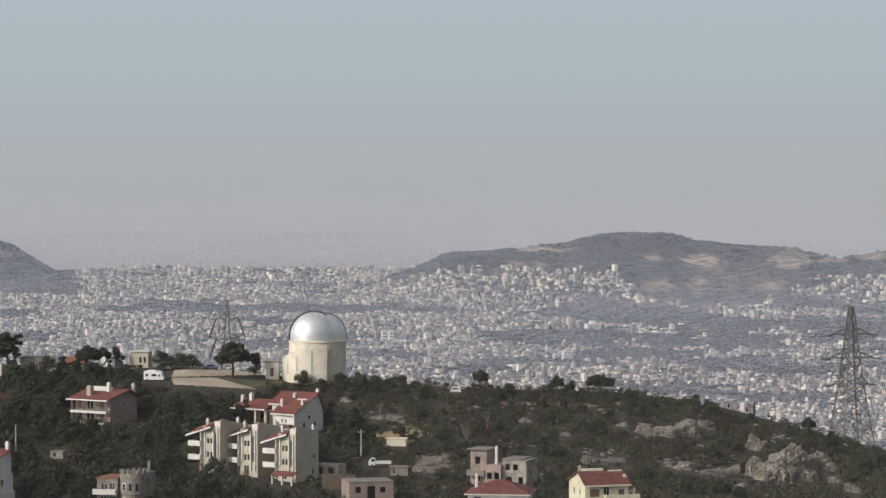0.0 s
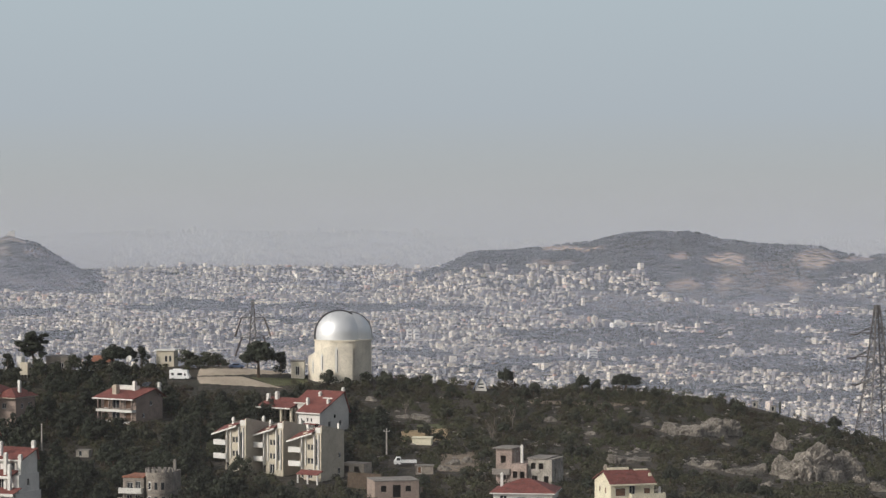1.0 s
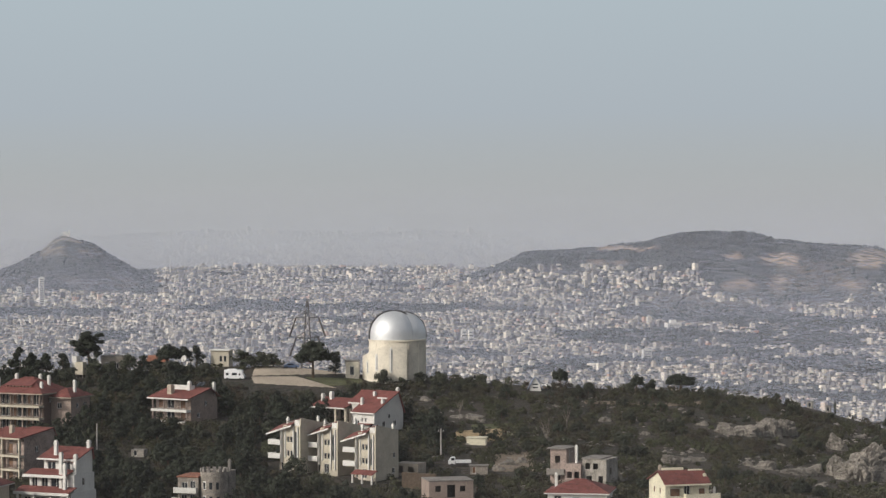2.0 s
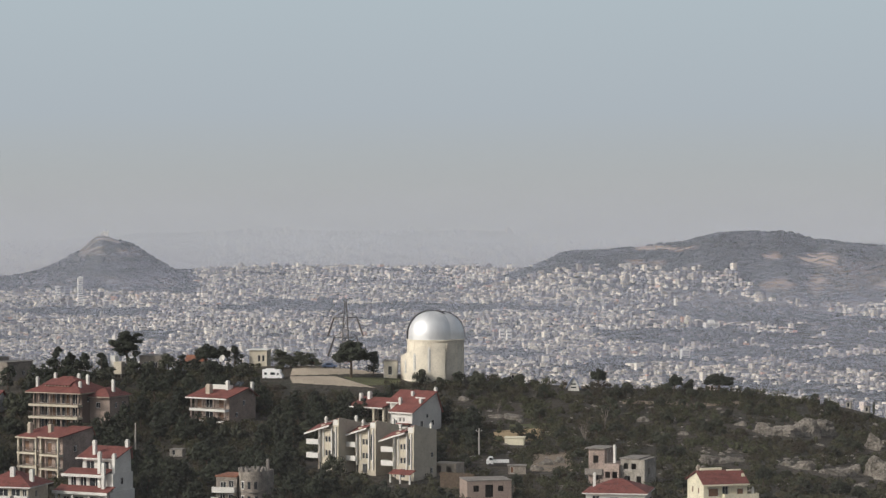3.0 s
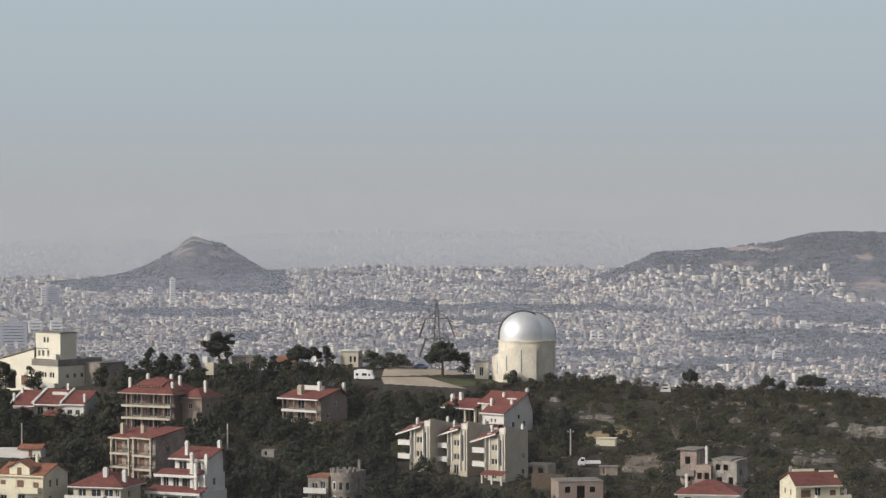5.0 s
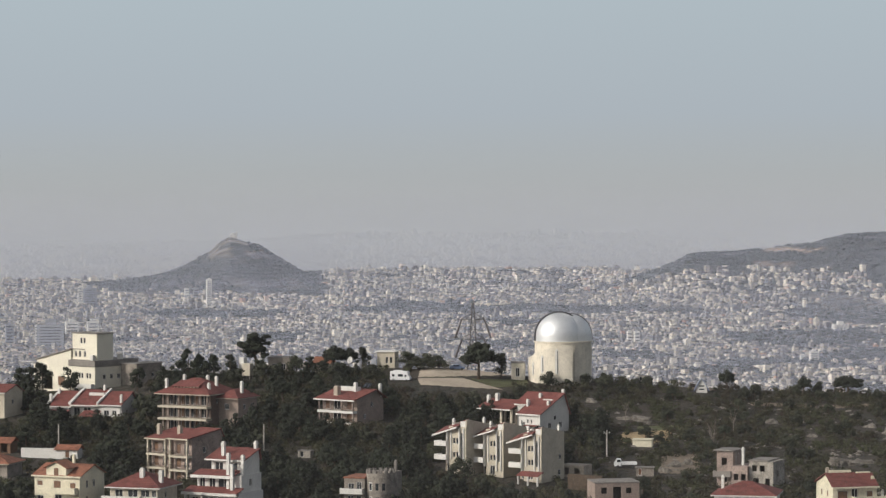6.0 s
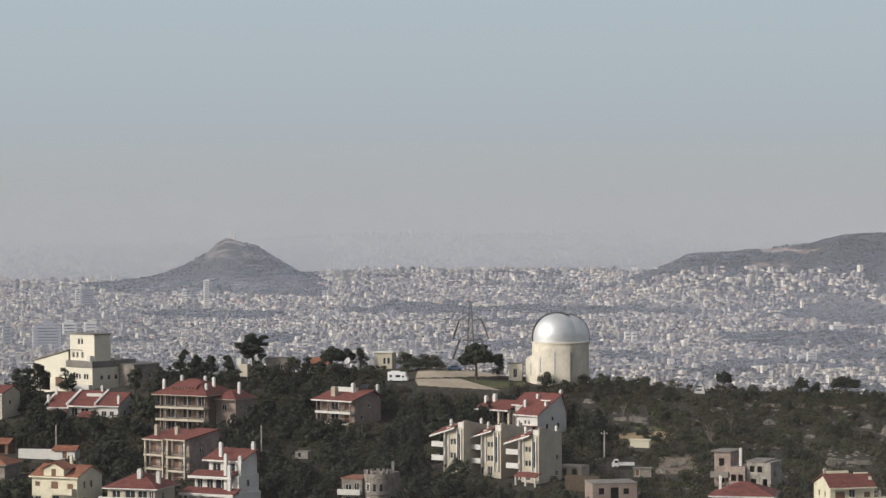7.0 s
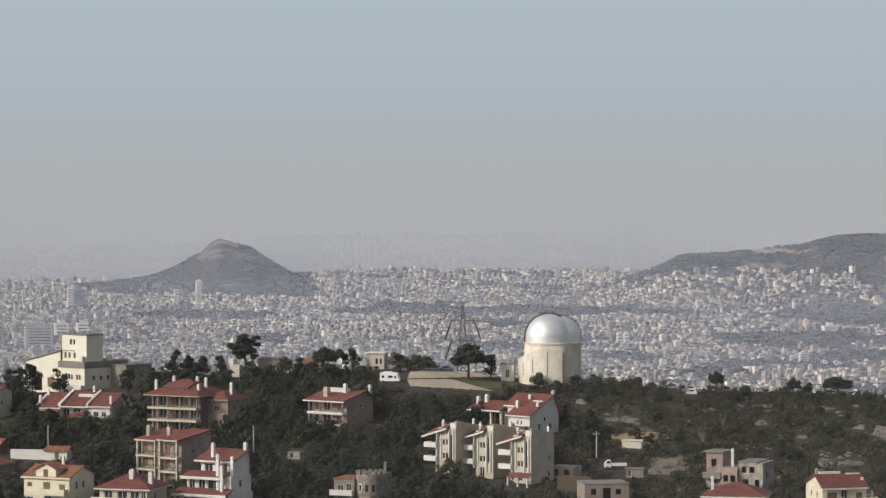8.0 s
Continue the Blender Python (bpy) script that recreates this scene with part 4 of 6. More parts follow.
# balcony shade put into this wall's brown and its wide dark glass
walls(ob, -6.2, 6.2, 1.7, 11, 0, 8.4, M_SHADED_BROWN, front=rows, right=((2.0, 6.2, 1.0, 1.2), (5.0, 6.2, 1.0, 1.2), (3.4, 3.2, 1.0, 1.2), (6.5, 3.2, 1.0, 1.2)))
for z in (2.9, 5.7):
    balcony(ob, -6.9, 6.4, -0.5, 1.69, z, M_CREAM, rail=True, slab=0.5)
for x in (-6.0, -4.6, -1.8, 1.4, 4.2, 6.0):
    post(ob, x, 0.5, 0, 8.3, M_ROSE, 0.34)
hip_roof(ob, -6.4, 6.4, 0.2, 11, 8.5, 3.3, M_TILE, 1.15, M_BEIGE)
dormer = box_part("dormer", ob, M_YELLOW, -3.6, 3.0, 1.4, 3.4, 9.3, 10.15, "pale dormer strip with small openings")
# dark plates on the wall paint the shade of the openings
for i in range(7):
    box_part("opening", dormer, M_INNER_SHADE, -3.3 + 0.9 * i, -2.9 + 0.9 * i, 1.37, 1.397, 9.5, 10.0, bevel=0)
bm = bmesh.new()
solid(bm, [(-4.0, 0.9, 10.15), (3.4, 0.9, 10.15), (3.0, 4.6, 11.3), (-3.6, 4.6, 11.3)], (0, 0, -0.14))
part("dormer_roof", bm, M_TILE, ob)
walls(ob, 6.203, 11.5, 5.0, 13, 0, 7.4, M_ROSE, right=((2, 4.8, 1, 1.2), (5, 4.8, 1, 1.2)), front=((1.6, 4.8, 1.2, 1.3),), name="wing_wall")
hip_roof(ob, 6.5, 11.5, 4.6, 13, 7.5, 1.9, M_TILE, 0.6, M_BEIGE)
for x, y, z in ((-5.6, 1.4, 11.6), (-4.4, 7.0, 12.2), (5.4, 2.2, 10.8), (4.6, 6.6, 12.0), (2.0, 7.0, 12.2), (10.6, 8.0, 11.0)):
    chimney(ob, x, y, 8.4, z, w=0.6)

# house of two bays with slanting roofs
ob = thing("two_bay_house", plot(-136, 856, -190, -50, 754, 838), -34, "beige house of two bays with slanting red roofs", "house")
foot(ob, -7.4, 5.2, 0, 8, M_ROSE)
for x0, w, y0, h in ((-7.4, 5.2, 0.0, 8.6), (0.2, 5.0, -1.4, 9.0)):
    rows = []
    for z in (0.3, 3.0, 5.8):
        rows += [(0.6, z, 1.3, 2.1, "shutter"), (w - 2.1, z, 1.3, 2.1)]
    walls(ob, x0, x0 + w, y0 + 1.5, 9, 0, h, M_PINK, front=rows, right=((3.0, 6.0, 0.9, 1.2),) if x0 > 0 else ())
    for z in (2.8, 5.6):
        balcony(ob, x0 - 0.2, x0 + w + 0.1, y0, y0 + 1.49, z, M_CREAM, 0.9, rail=True, slab=0.4)
    for x in (x0 + 0.1, x0 + w - 0.2):
        post(ob, x, y0 + 0.3, 0, h + 0.2, M_CREAM, 0.4)
    gable_roof(ob, x0, x0 + w, y0 + 0.2, 9.4, h, 1.5, M_TILE, 0.35, 0.93, M_CREAM, M_PINK)
walls(ob, -2.197, 0.197, 3.0, 9, 0, 8.2, M_ROSE, front=((0.6, 3.2, 1.0, 1.6), (0.6, 6.0, 1.0, 1.6)))
for x, y, z in ((-6.6, 3.0, 11.2), (-1.4, 3.6, 11.0)):
    chimney(ob, x, y, 8, z, M_BEIGE, 0.8)

# white stepped house with red lean-to roofs
ob = thing("stepped_house", plot(-63, 912, -112, 14, 788, 905), -24, "white stepped house with narrow red roofs and chimneys", "house")
foot(ob, -6.0, 5.6, 0, 8.6, M_WHITE)
walls(ob, -5.4, 5.6, 0, 8.6, 0, 4.0, M_WHITE, front=((0.6, 0.8, 1.4, 2.2), (3.0, 0.8, 2.2, 2.2), (6.4, 0.8, 2.0, 2.2), (9.0, 0.8, 1.2, 2.2)), right=((2.5, 1.2, 1.0, 1.4),))
walls(ob, -4.6, 5.2, 1.6, 8.6, 4.003, 7.2, M_WHITE, front=((0.5, 4.8, 1.2, 1.7), (2.6, 4.6, 1.4, 1.9), (4.6, 4.6, 2.6, 1.9)), right=((2.5, 5.0, 1.0, 1.4),))
walls(ob, -2.6, 4.8, 3.4, 8.6, 7.203, 10.0, M_WHITE, front=((0.8, 7.8, 1.8, 1.6), (4.0, 7.8, 1.8, 1.6)))
for x0, x1, y0, y1, z in ((-6.2, 5.8, -1.4, 1.59, 4.0), (-5.2, 4.2, 0.3, 3.39, 7.1)):
    bm = bmesh.new()
    solid(bm, [(x0, y0, z), (x1, y0, z), (x1, y1, z + 0.9), (x0, y1, z + 0.9)], (0, 0, -0.12))
    r = part("lean_to_roof", bm, M_TILE, ob)
    box_part("fascia", r, M_WHITE, x0 - 0.1, x1 + 0.1, y0 - 0.15, y0 - 0.003, z - 0.5, z + 0.04)
gable_roof(ob, -3.0, 4.8, 3.0, 8.6, 10.0, 1.7, M_TILE, 0.5, 0.93, M_WHITE, M_WHITE)
for x in (-5.6, -2.0, 1.6, 5.4):
    post(ob, x, -1.0, 0, 3.6, M_WHITE, 0.35)
for x, y, z in ((2.6, 1.2, 11.2), (3.8, 0.6, 9.2), (4.9, 2.6, 10.8), (-0.4, 4.2, 13.0), (4.4, 8.0, 13.0)):
    chimney(ob, x, y, 4.5, z, w=0.62)

# low house with a hipped roof and a curved balcony
ob = thing("corner_balcony_house", plot(-207, 918, -258, -128, 838, 900), -14, "pale house with red hipped roof and white balcony", "house")
foot(ob, -4.8, 4.8, 0, 9, M_CREAM)
walls(ob, -4.8, 4.8, 0, 9, 0, 5.2, M_CREAM, front=((1.0, 3.0, 1.6, 2.0), (3.6, 3.0, 2.0, 2.0), (6.2, 3.0, 1.8, 2.0), (8.4, 3.0, 0.9, 2.0), (2.0, 0.3, 2.0, 2.0), (7.0, 0.3, 2.0, 2.0)), right=((3, 3.2, 1, 1.3),))
balcony(ob, -6.0, 1.8, -1.4, -0.003, 2.9)
balcony(ob, 2.3, 5.0, -0.9, -0.003, 2.9)
hip_roof(ob, -4.8, 4.8, 0, 9, 5.5, 2.5, M_TILE, 0.8, M_WHITE)
chimney(ob, 0.6, 2.6, 5.8, 8.6, w=0.8)
chimney(ob, 4.2, 3.0, 5.6, 8.2, w=0.7)

# yellow house with a middle gable
ob = thing("gabled_yellow_house", plot(-346, 902, -384, -264, 810, 892), -20, "pale yellow house with a middle gable and balcony", "house")
foot(ob, -5, 5, 0, 9, M_YELLOW)
walls(ob, -5, 5, 0, 9, 0, 6.0, M_YELLOW, front=((0.6, 4.0, 1.2, 1.0, "shutter"), (4.2, 3.1, 1.6, 2.0, "shutter"), (7.8, 3.6, 1.3, 1.2, "shutter"), (0.6, 0.3, 1.4, 1.9), (4.4, 0.3, 1.6, 2.1), (7.6, 0.6, 1.4, 1.3)), right=((2, 3.6, 0.9, 1.5), (4.5, 3.6, 0.9, 1.5), (2, 0.6, 0.9, 1.5)))
gable_roof(ob, -5, 5, 0, 9, 6.0, 1.8, M_TILE_OLD, 0.4, 0.55, M_YELLOW, M_YELLOW)
bm = bmesh.new()
solid(bm, [(-2.2, -0.25, 5.9), (2.2, -0.25, 5.9), (2.2, -0.25, 7.6), (0, -0.25, 8.6), (-2.2, -0.25, 7.6)], (0, 3.4, 0))
part("gable_front", bm, M_YELLOW, ob)
box_part("gable_shutter", ob, M_SHUTTER, -0.5, 0.5, -0.31, -0.253, 6.1, 7.5)
for s in (-1, 1):
    bm = bmesh.new()
    solid(bm, [(0, -0.7, 8.85), (2.7 * s, -0.7, 7.5), (2.7 * s, 3.6, 7.5), (0, 3.6, 8.85)], (0, 0, -0.15))
    part("gable_roof", bm, M_TILE_OLD, ob)
balcony(ob, -0.8, 4.6, -1.3, -0.003, 2.9, M_YELLOW)
chimney(ob, 0.4, 5.5, 7, 9.4, M_YELLOW, 0.5)

# spread-out house of low red roofs
ob = thing("low_red_roofed_house", plot(-294, 742, -354, -206, 684, 718), -16, "spread-out low house with several red roofs", "house")
foot(ob, -9.6, 9.0, 0, 8, M_CREAM)
walls(ob, -9.6, -4.6, 0, 8, 0, 2.9, M_WHITE, front=((1.0, 0.8, 1.4, 1.2), (3.0, 0.8, 1.2, 1.2)))
walls(ob, -4.597, 3.6, 1.2, 9, 0, 3.2, M_WHITE, front=((0.8, 0.3, 1.6, 2.2), (3.4, 0.3, 2.0, 2.2), (6.2, 0.8, 1.2, 1.3)))
walls(ob, 3.603, 9.0, 0.4, 9, 0, 3.4, M_WHITE, front=((1.0, 0.8, 1.4, 1.2), (3.2, 0.8, 1.2, 1.2)), right=((3, 0.8, 1.2, 1.2),))
gable_roof(ob, -9.6, -4.2, 0, 8, 2.9, 3.0, M_TILE, 0.6, 0.7, M_WHITE, M_WHITE)
gable_roof(ob, -3.6, 3.0, 0.2, 9, 3.2, 3.0, M_TILE, 0.5, 0.8, M_WHITE, M_WHITE)
gable_roof(ob, 3.6, 9.0, 0.4, 9, 3.4, 2.6, M_TILE, 0.6, 0.7, M_WHITE, M_WHITE)
box_part("dormer", ob, M_WHITE, -1.2, 2.8, 4.2, 5.2, 4.6, 5.8, "white dormer strip")
for xa, xb, ya, yb, za, zb in ((-4.4, -3.7, 0.0, 7.0, 3.2, 6.2), (3.1, 3.6, 0.0, 7.0, 3.4, 6.3), (-10.2, -9.7, 0.0, 5.6, 3.0, 5.6)):
    bm = bmesh.new()
    solid(bm, [(xa, ya - 0.5, za), (xb, ya - 0.5, za), (xb, yb, zb), (xa, yb, zb)], (0, 0, 0.45))
    part("verge", bm, M_WHITE, ob, "white painted roof verge")
for xa, xb in ((-9.0, -3.6), (0.2, 4.8)):
    bm = bmesh.new()
    solid(bm, [(xa, -4.2, 0.9), (xb, -4.2, 0.9), (xb, -1.0, 2.0), (xa, -1.0, 2.0)], (0, 0, -0.16))
    part("terrace_roof", bm, M_TILE, ob)
for x in (-7.2, -2.3):
    post(ob, x, -4.0, -2.5, 0.6, M_WHITE)
for x, y, z in ((-9.8, 1.0, 5.4), (-9.4, 4.5, 6.4), (9.0, 1.0, 5.6), (1.6, 7.0, 7.4)):
    chimney(ob, x, y, 0.4, z, w=0.55)

# large white building with a tower block
ob = thing("white_hall", plot(-292, 688, -382, -180, 586, 688), -36, "large cream-white building with tower block and sloping hall", "building")
M_HALL = mat("warm_white_render", (0.72, 0.68, 0.565), 0.85, 0.06, 0.3, 0.08)
walls(ob, -6.5, 3.1, 0, 15, -3, 5.6, M_HALL, front=((3.4, 2.6, 0.8, 1.4), (4.4, 2.6, 0.8, 1.4), (6.3, 2.6, 0.8, 1.4), (7.3, 2.6, 0.8, 1.4), (1.6, -1.4, 1.6, 1.8), (4.6, -1.4, 1.6, 1.8)), right=((2.5, 2.4, 1.0, 1.2), (5.0, 2.4, 1.0, 1.2), (7.5, 2.4, 1.0, 1.2), (10.0, 2.4, 1.0, 1.2), (12.4, 2.4, 1.0, 1.2)))
box_part("parapet", ob, M_CONCRETE, -6.7, 3.3, -0.2, 15.2, 5.604, 7.2, "grey parapet band")
balcony(ob, -6.0, 2.9, -1.2, -0.003, 0.4, M_WHITE, 0.9)
walls(ob, -7.0, 2.2, 1.6, 7.2, 7.203, 13.9, M_HALL, front=((2.9, 11.4, 0.8, 1.5), (4.1, 11.4, 0.8, 1.5), (0.8, 7.9, 0.9, 1.6), (2.3, 7.9, 0.9, 1.6), (4.2, 7.9, 0.9, 1.6)), name="tower_block")
box_part("tower_roof", ob, M_CONCRETE, -7.2, 2.4, 1.4, 7.4, 13.904, 14.2)
box_part("string_course", ob, M_CONCRETE, -7.05, -2.2, 1.5, 1.597, 9.8, 10.0)
walls(ob, -20.0, -7.003, 1.0, 14, -3, 6.6, M_HALL, front=((2.5, -0.8, 3.5, 3.4, "open"), (8.0, 0.2, 2.5, 2.6, "shutter")), name="hall_wall")
bm = bmesh.new()
solid(bm, [(-20.5, 0.6, 6.9), (-7.003, 0.6, 10.0), (-7.003, 14.2, 10.0), (-20.5, 14.2, 6.9)], (0, 0, -0.3))
part("hall_roof", bm, M_CONCRETE, ob, "sloping grey hall roof")
bm = bmesh.new()
solid(bm, [(-20.0, 1.0, 6.604), (-7.003, 1.0, 6.604), (-7.003, 1.0, 9.6), (-20.0, 1.0, 6.62)], (0, 0.3, 0))
part("hall_gable", bm, M_HALL, ob)
walls(ob, -23.5, -20.003, 3.0, 12, -3, 5.4, M_HALL, name="annex_wall")
box_part("annex_roof", ob, M_CONCRETE, -23.7, -20.004, 2.8, 12.2, 5.404, 5.6)
# grey render here carries the shade on the hall's right side
walls(ob, 3.304, 9.0, 9.0, 18, -3, 6.0, M_GREYWALL, right=((2, 2.6, 1, 1.2), (5, 2.6, 1, 1.2)), name="rear_wing")
box_part("rear_roof", ob, M_CONCRETE, 3.304, 9.2, 8.8, 18.2, 6.004, 6.3)
for x, y in ((1.6, 0.4), (2.6, 9.0)):
    box_part("water_tank", ob, M_WHITE, x - 0.8, x + 0.3, y, y + 1.0, 7.204, 8.6, "white roof water tank")

# houses of which only a side comes into view
ob = thing("orange_roofed_house", plot(-470, 742, -500, -402, 672, 732), -20, "cream house with an orange tiled roof", "house")
foot(ob, -5, 4.4, 0, 8, M_CREAM)
walls(ob, -5, 4.4, 0, 8, 0, 6.2, M_CREAM, front=((1, 3.2, 1.2, 1.4), (5, 3.2, 1.2, 1.4)), right=((3, 3.2, 1, 1.2),))
gable_roof(ob, -5, 4.4, 0, 8, 6.2, 1.6, M_TILE, 0.5, 0.6, M_WHITE, M_CREAM)
ob = thing("bungalow", plot(-470, 852, -520, -392, 800, 842), -10, "grey-walled bungalow with an orange hipped roof", "house")
foot(ob, -6, 4, 0, 8, M_GREYWALL)
walls(ob, -6, 4, 0, 8, 0, 3.0, M_GREYWALL, front=((6, 0.8, 1.4, 1.3), (2, 0.8, 1.4, 1.3)))
hip_roof(ob, -6, 4, 0, 8, 3.25, 1.8, M_TILE_OLD, 0.6, M_BEIGE)
ob = thing("brown_shed", plot(-448, 806, -480, -412, 772, 800), -10, "dark brown open shed", "shed")
walls(ob, -3.5, 2.2, 0, 4, -1, 2.4, M_SHUTTER, front=((1.0, 0.2, 1.2, 2.0, "open"), (3.4, 0.2, 1.6, 2.0, "open")))
gable_roof(ob, -3.5, 2.2, 0, 4, 2.4, 0.9, M_TILE_OLD, 0.4, 0.6)
ob = thing("garden_wall", plot(-375, 814, -416, -300, 788, 808), -6, "long low white garden wall with a small tiled shed", "wall")
box_part("wall", ob, M_WHITE, -4.6, 3.4, 0, 0.3, -2, 2.2)
walls(ob, 3.6, 8.4, -0.6, 3.0, -2, 2.0, M_WHITE, front=((2.0, 0.2, 1.0, 1.6, "shutter"),), name="shed_wall")
gable_roof(ob, 3.6, 8.4, -0.6, 3.0, 2.0, 0.8, M_TILE_OLD, 0.4, 0.6)


# ---- far landmarks ----
M_TOWER = mat("tower_block_wall", (0.78, 0.76, 0.71), 0.85, 0.08, 0.1)
M_TOWER_GREY = mat("grey_tower_wall", (0.30, 0.31, 0.33), 0.8, 0.08, 0.1)


def tower_block(u, v_foot, v_top, wide, deep=0.8, material=M_TOWER, turn=20, label="tall pale apartment tower above the city roofs"):
    """A slab tower on the plain with a band of windows at every storey."""
    a, b = sight(u, v_foot)
    y = (PLAIN + 1) / b
    p = on_ground(a * y, y)
    w, h = wide / F * y, (v_foot - v_top) / F * y
    ob = thing("tower_block", p, turn, label, "building")
    n = max(4, int(h / 2.6))
    box_part("wall", ob, material, -w / 2, w / 2, 0, w * deep, -3, h, bevel=0)
    for i in range(1, n):
        z = h * i / n
        box_part("window_band", ob, M_GLASS, -w / 2 + w * 0.12, w / 2 - w * 0.12, -0.12, -0.003, z, z + h / n * 0.28, bevel=0)
    box_part("roof_hut", ob, material, -w * 0.2, w * 0.2, w * 0.2, w * 0.5, h + 0.003, h + w * 0.2, bevel=0)


tower_block(680, 606, 582, 8)
tower_block(693, 606, 582, 9)
tower_block(-70, 542, 491, 9)
tower_block(-110, 530, 508, 8)
tower_block(-94, 530, 508, 9, material=M_TOWER_GREY)
# one block as two towers: lit edge and shaded side put into colours
tower_block(-303, 541, 506, 8)
tower_block(-285, 541, 509, 24, 0.4, M_TOWER_GREY, label="broad side of an office block, its shade painted grey, above the city roofs")
tower_block(-358, 616, 574, 48, 0.4, M_TOWER_GREY, 6, "broad grey apartment slab above the city roofs")
tower_block(-383, 616, 573, 5)
tower_block(-318, 596, 568, 24, 0.6)
tower_block(-280, 590, 567, 20, 0.6)
tower_block(-432, 612, 572, 14, 0.6, M_TOWER_GREY)
tower_block(1005, 636, 619, 16, 0.6)
tower_block(985, 634, 625, 10, 0.6)
tower_block(1052, 582, 572, 26, 0.6)
for u, v in ((1497, 492), (1508, 491), (1519, 492), (1530, 492)):
    tower_block(u, v + 8, v - 12, 8, 0.6)

# chapel on the cone-shaped hill
y = 4225
a, b = sight(-28, 424)
ob = thing("hilltop_chapel", on_ground(a * y, y), 10, "small white chapel with a bell tower on the summit", "chapel")
box_part("nave", ob, M_WHITE, -4, 4, 0, 5, -2, 4.5, bevel=0)
box_part("bell_tower", ob, M_WHITE, 4.2, 6.4, 0, 3, -2, 7.5, bevel=0)
bm = bmesh.new()
bmesh.ops.create_uvsphere(bm, u_segments=12, v_segments=8, radius=2.0, matrix=Matrix.Translation((0, 2.5, 4.6)))
part("cupola", bm, M_WHITE, ob, smooth_faces=True)

# ---- power pylons ----


def pylon(p, height, half_foot, waist_half, levels, arm, turn, label, drop=0.4, string=2.6, bar=0.13):
    ob = thing("power_pylon", p, turn, label, "pylon", "pylons of one power line")
    waist = height * 0.42

    def half(z):
        return half_foot + (waist_half - half_foot) * z / waist if z < waist else waist_half * (1 - 0.80 * (z - waist) / (height - waist))

    corners = ((-1, -1), (1, -1), (1, 1), (-1, 1))
    steps = [0, 0.12, 0.23, 0.33, 0.42, 0.51, 0.60, 0.69, 0.79, 0.89, 1.0]
    for cx, cy in corners:
        bm = bmesh.new()
        for s, t in zip(steps, steps[1:]):
            z0, z1 = s * height, t * height
            strut(bm, (cx * half(z0), cy * half(z0), z0), (cx * half(z1), cy * half(z1), z1), bar)
        part("leg", bm, M_STEEL, ob)
    for (ax, ay), (bx, by) in zip(corners, corners[1:] + corners[:1]):
        for s, t in zip(steps, steps[1:]):
            z0, z1 = s * height, t * height
            h0, h1 = half(z0), half(z1)
            for p0, p1 in (((ax * h0, ay * h0, z0), (bx * h1, by * h1, z1)), ((bx * h0, by * h0, z0), (ax * h1, ay * h1, z1)), ((ax * h1, ay * h1, z1), (bx * h1, by * h1, z1))):
                bm = bmesh.new()
                strut(bm, p0, p1, bar * 0.45)
                part("brace", bm, M_STEEL, ob)
    for f, k in levels:
        z, w = f * height, arm * k
        for side in (-1, 1):
            bm = bmesh.new()
            h = half(z)
            for cy in (-1, 1):
                strut(bm, (side * h, cy * h, z), (side * w, 0, z + 0.15), 0.12)
                strut(bm, (side * h, cy * h, z + 1.6), (side * w, 0, z + 0.25), 0.09)
            for t in (0.35, 0.65):
                x = h + (w - h) * t
                strut(bm, (side * x, -h * (1 - t), z), (side * x, h * (1 - t), z), 0.04)
                strut(bm, (side * x, 0, z), (side * (h + (w - h) * (t - 0.15)), 0, z + 1.6 * (1 - t)), 0.04)
            a = part("crossarm", bm, M_STEEL, ob)
            for q in (-1, 1):
                bm = bmesh.new()
                strut(bm, (side * w, 0, z), (side * (w + string * 0.85), q * string * 0.4, z - drop), 0.17)
                part("insulator", bm, M_RAIL, a, "dark insulator string")
    return ob


p = on_ground(sight(1506, 700)[0] * 800, 800)
pylon(p, 36.5, 4.6, 2.5, ((0.44, 0.82), (0.63, 1.0), (0.80, 0.86)), 6.0, 20, "grey steel lattice power pylon on the hill's shoulder", bar=0.145)
a, b = sight(402, 533)
p = on_ground(a * 880, 880)
pylon(p, b * 880 - p.z, 2.4, 1.1, ((0.58, 0.9), (0.80, 0.92)), 3.6, 8, "grey steel lattice power pylon behind the pine", 5.4, 2.2, 0.09)

# ---- ground patches, rocks ----
M_DIRT = mat("bare_pale_dirt", (0.44, 0.37, 0.29), 1.0, 0.12, 0.12, 0.3, fine=14)
M_GRASS = mat("short_grass", (0.10, 0.105, 0.045), 1.0, 0.2, 0.2, 0.5, fine=14)
M_OCHRE = mat("ochre_soil", (0.46, 0.34, 0.19), 1.0, 0.2, 0.25, 0.5, fine=10)
M_PATH = mat("trodden_path", (0.24, 0.19, 0.14), 1.0, 0.2, 0.25, 0.5, fine=10)


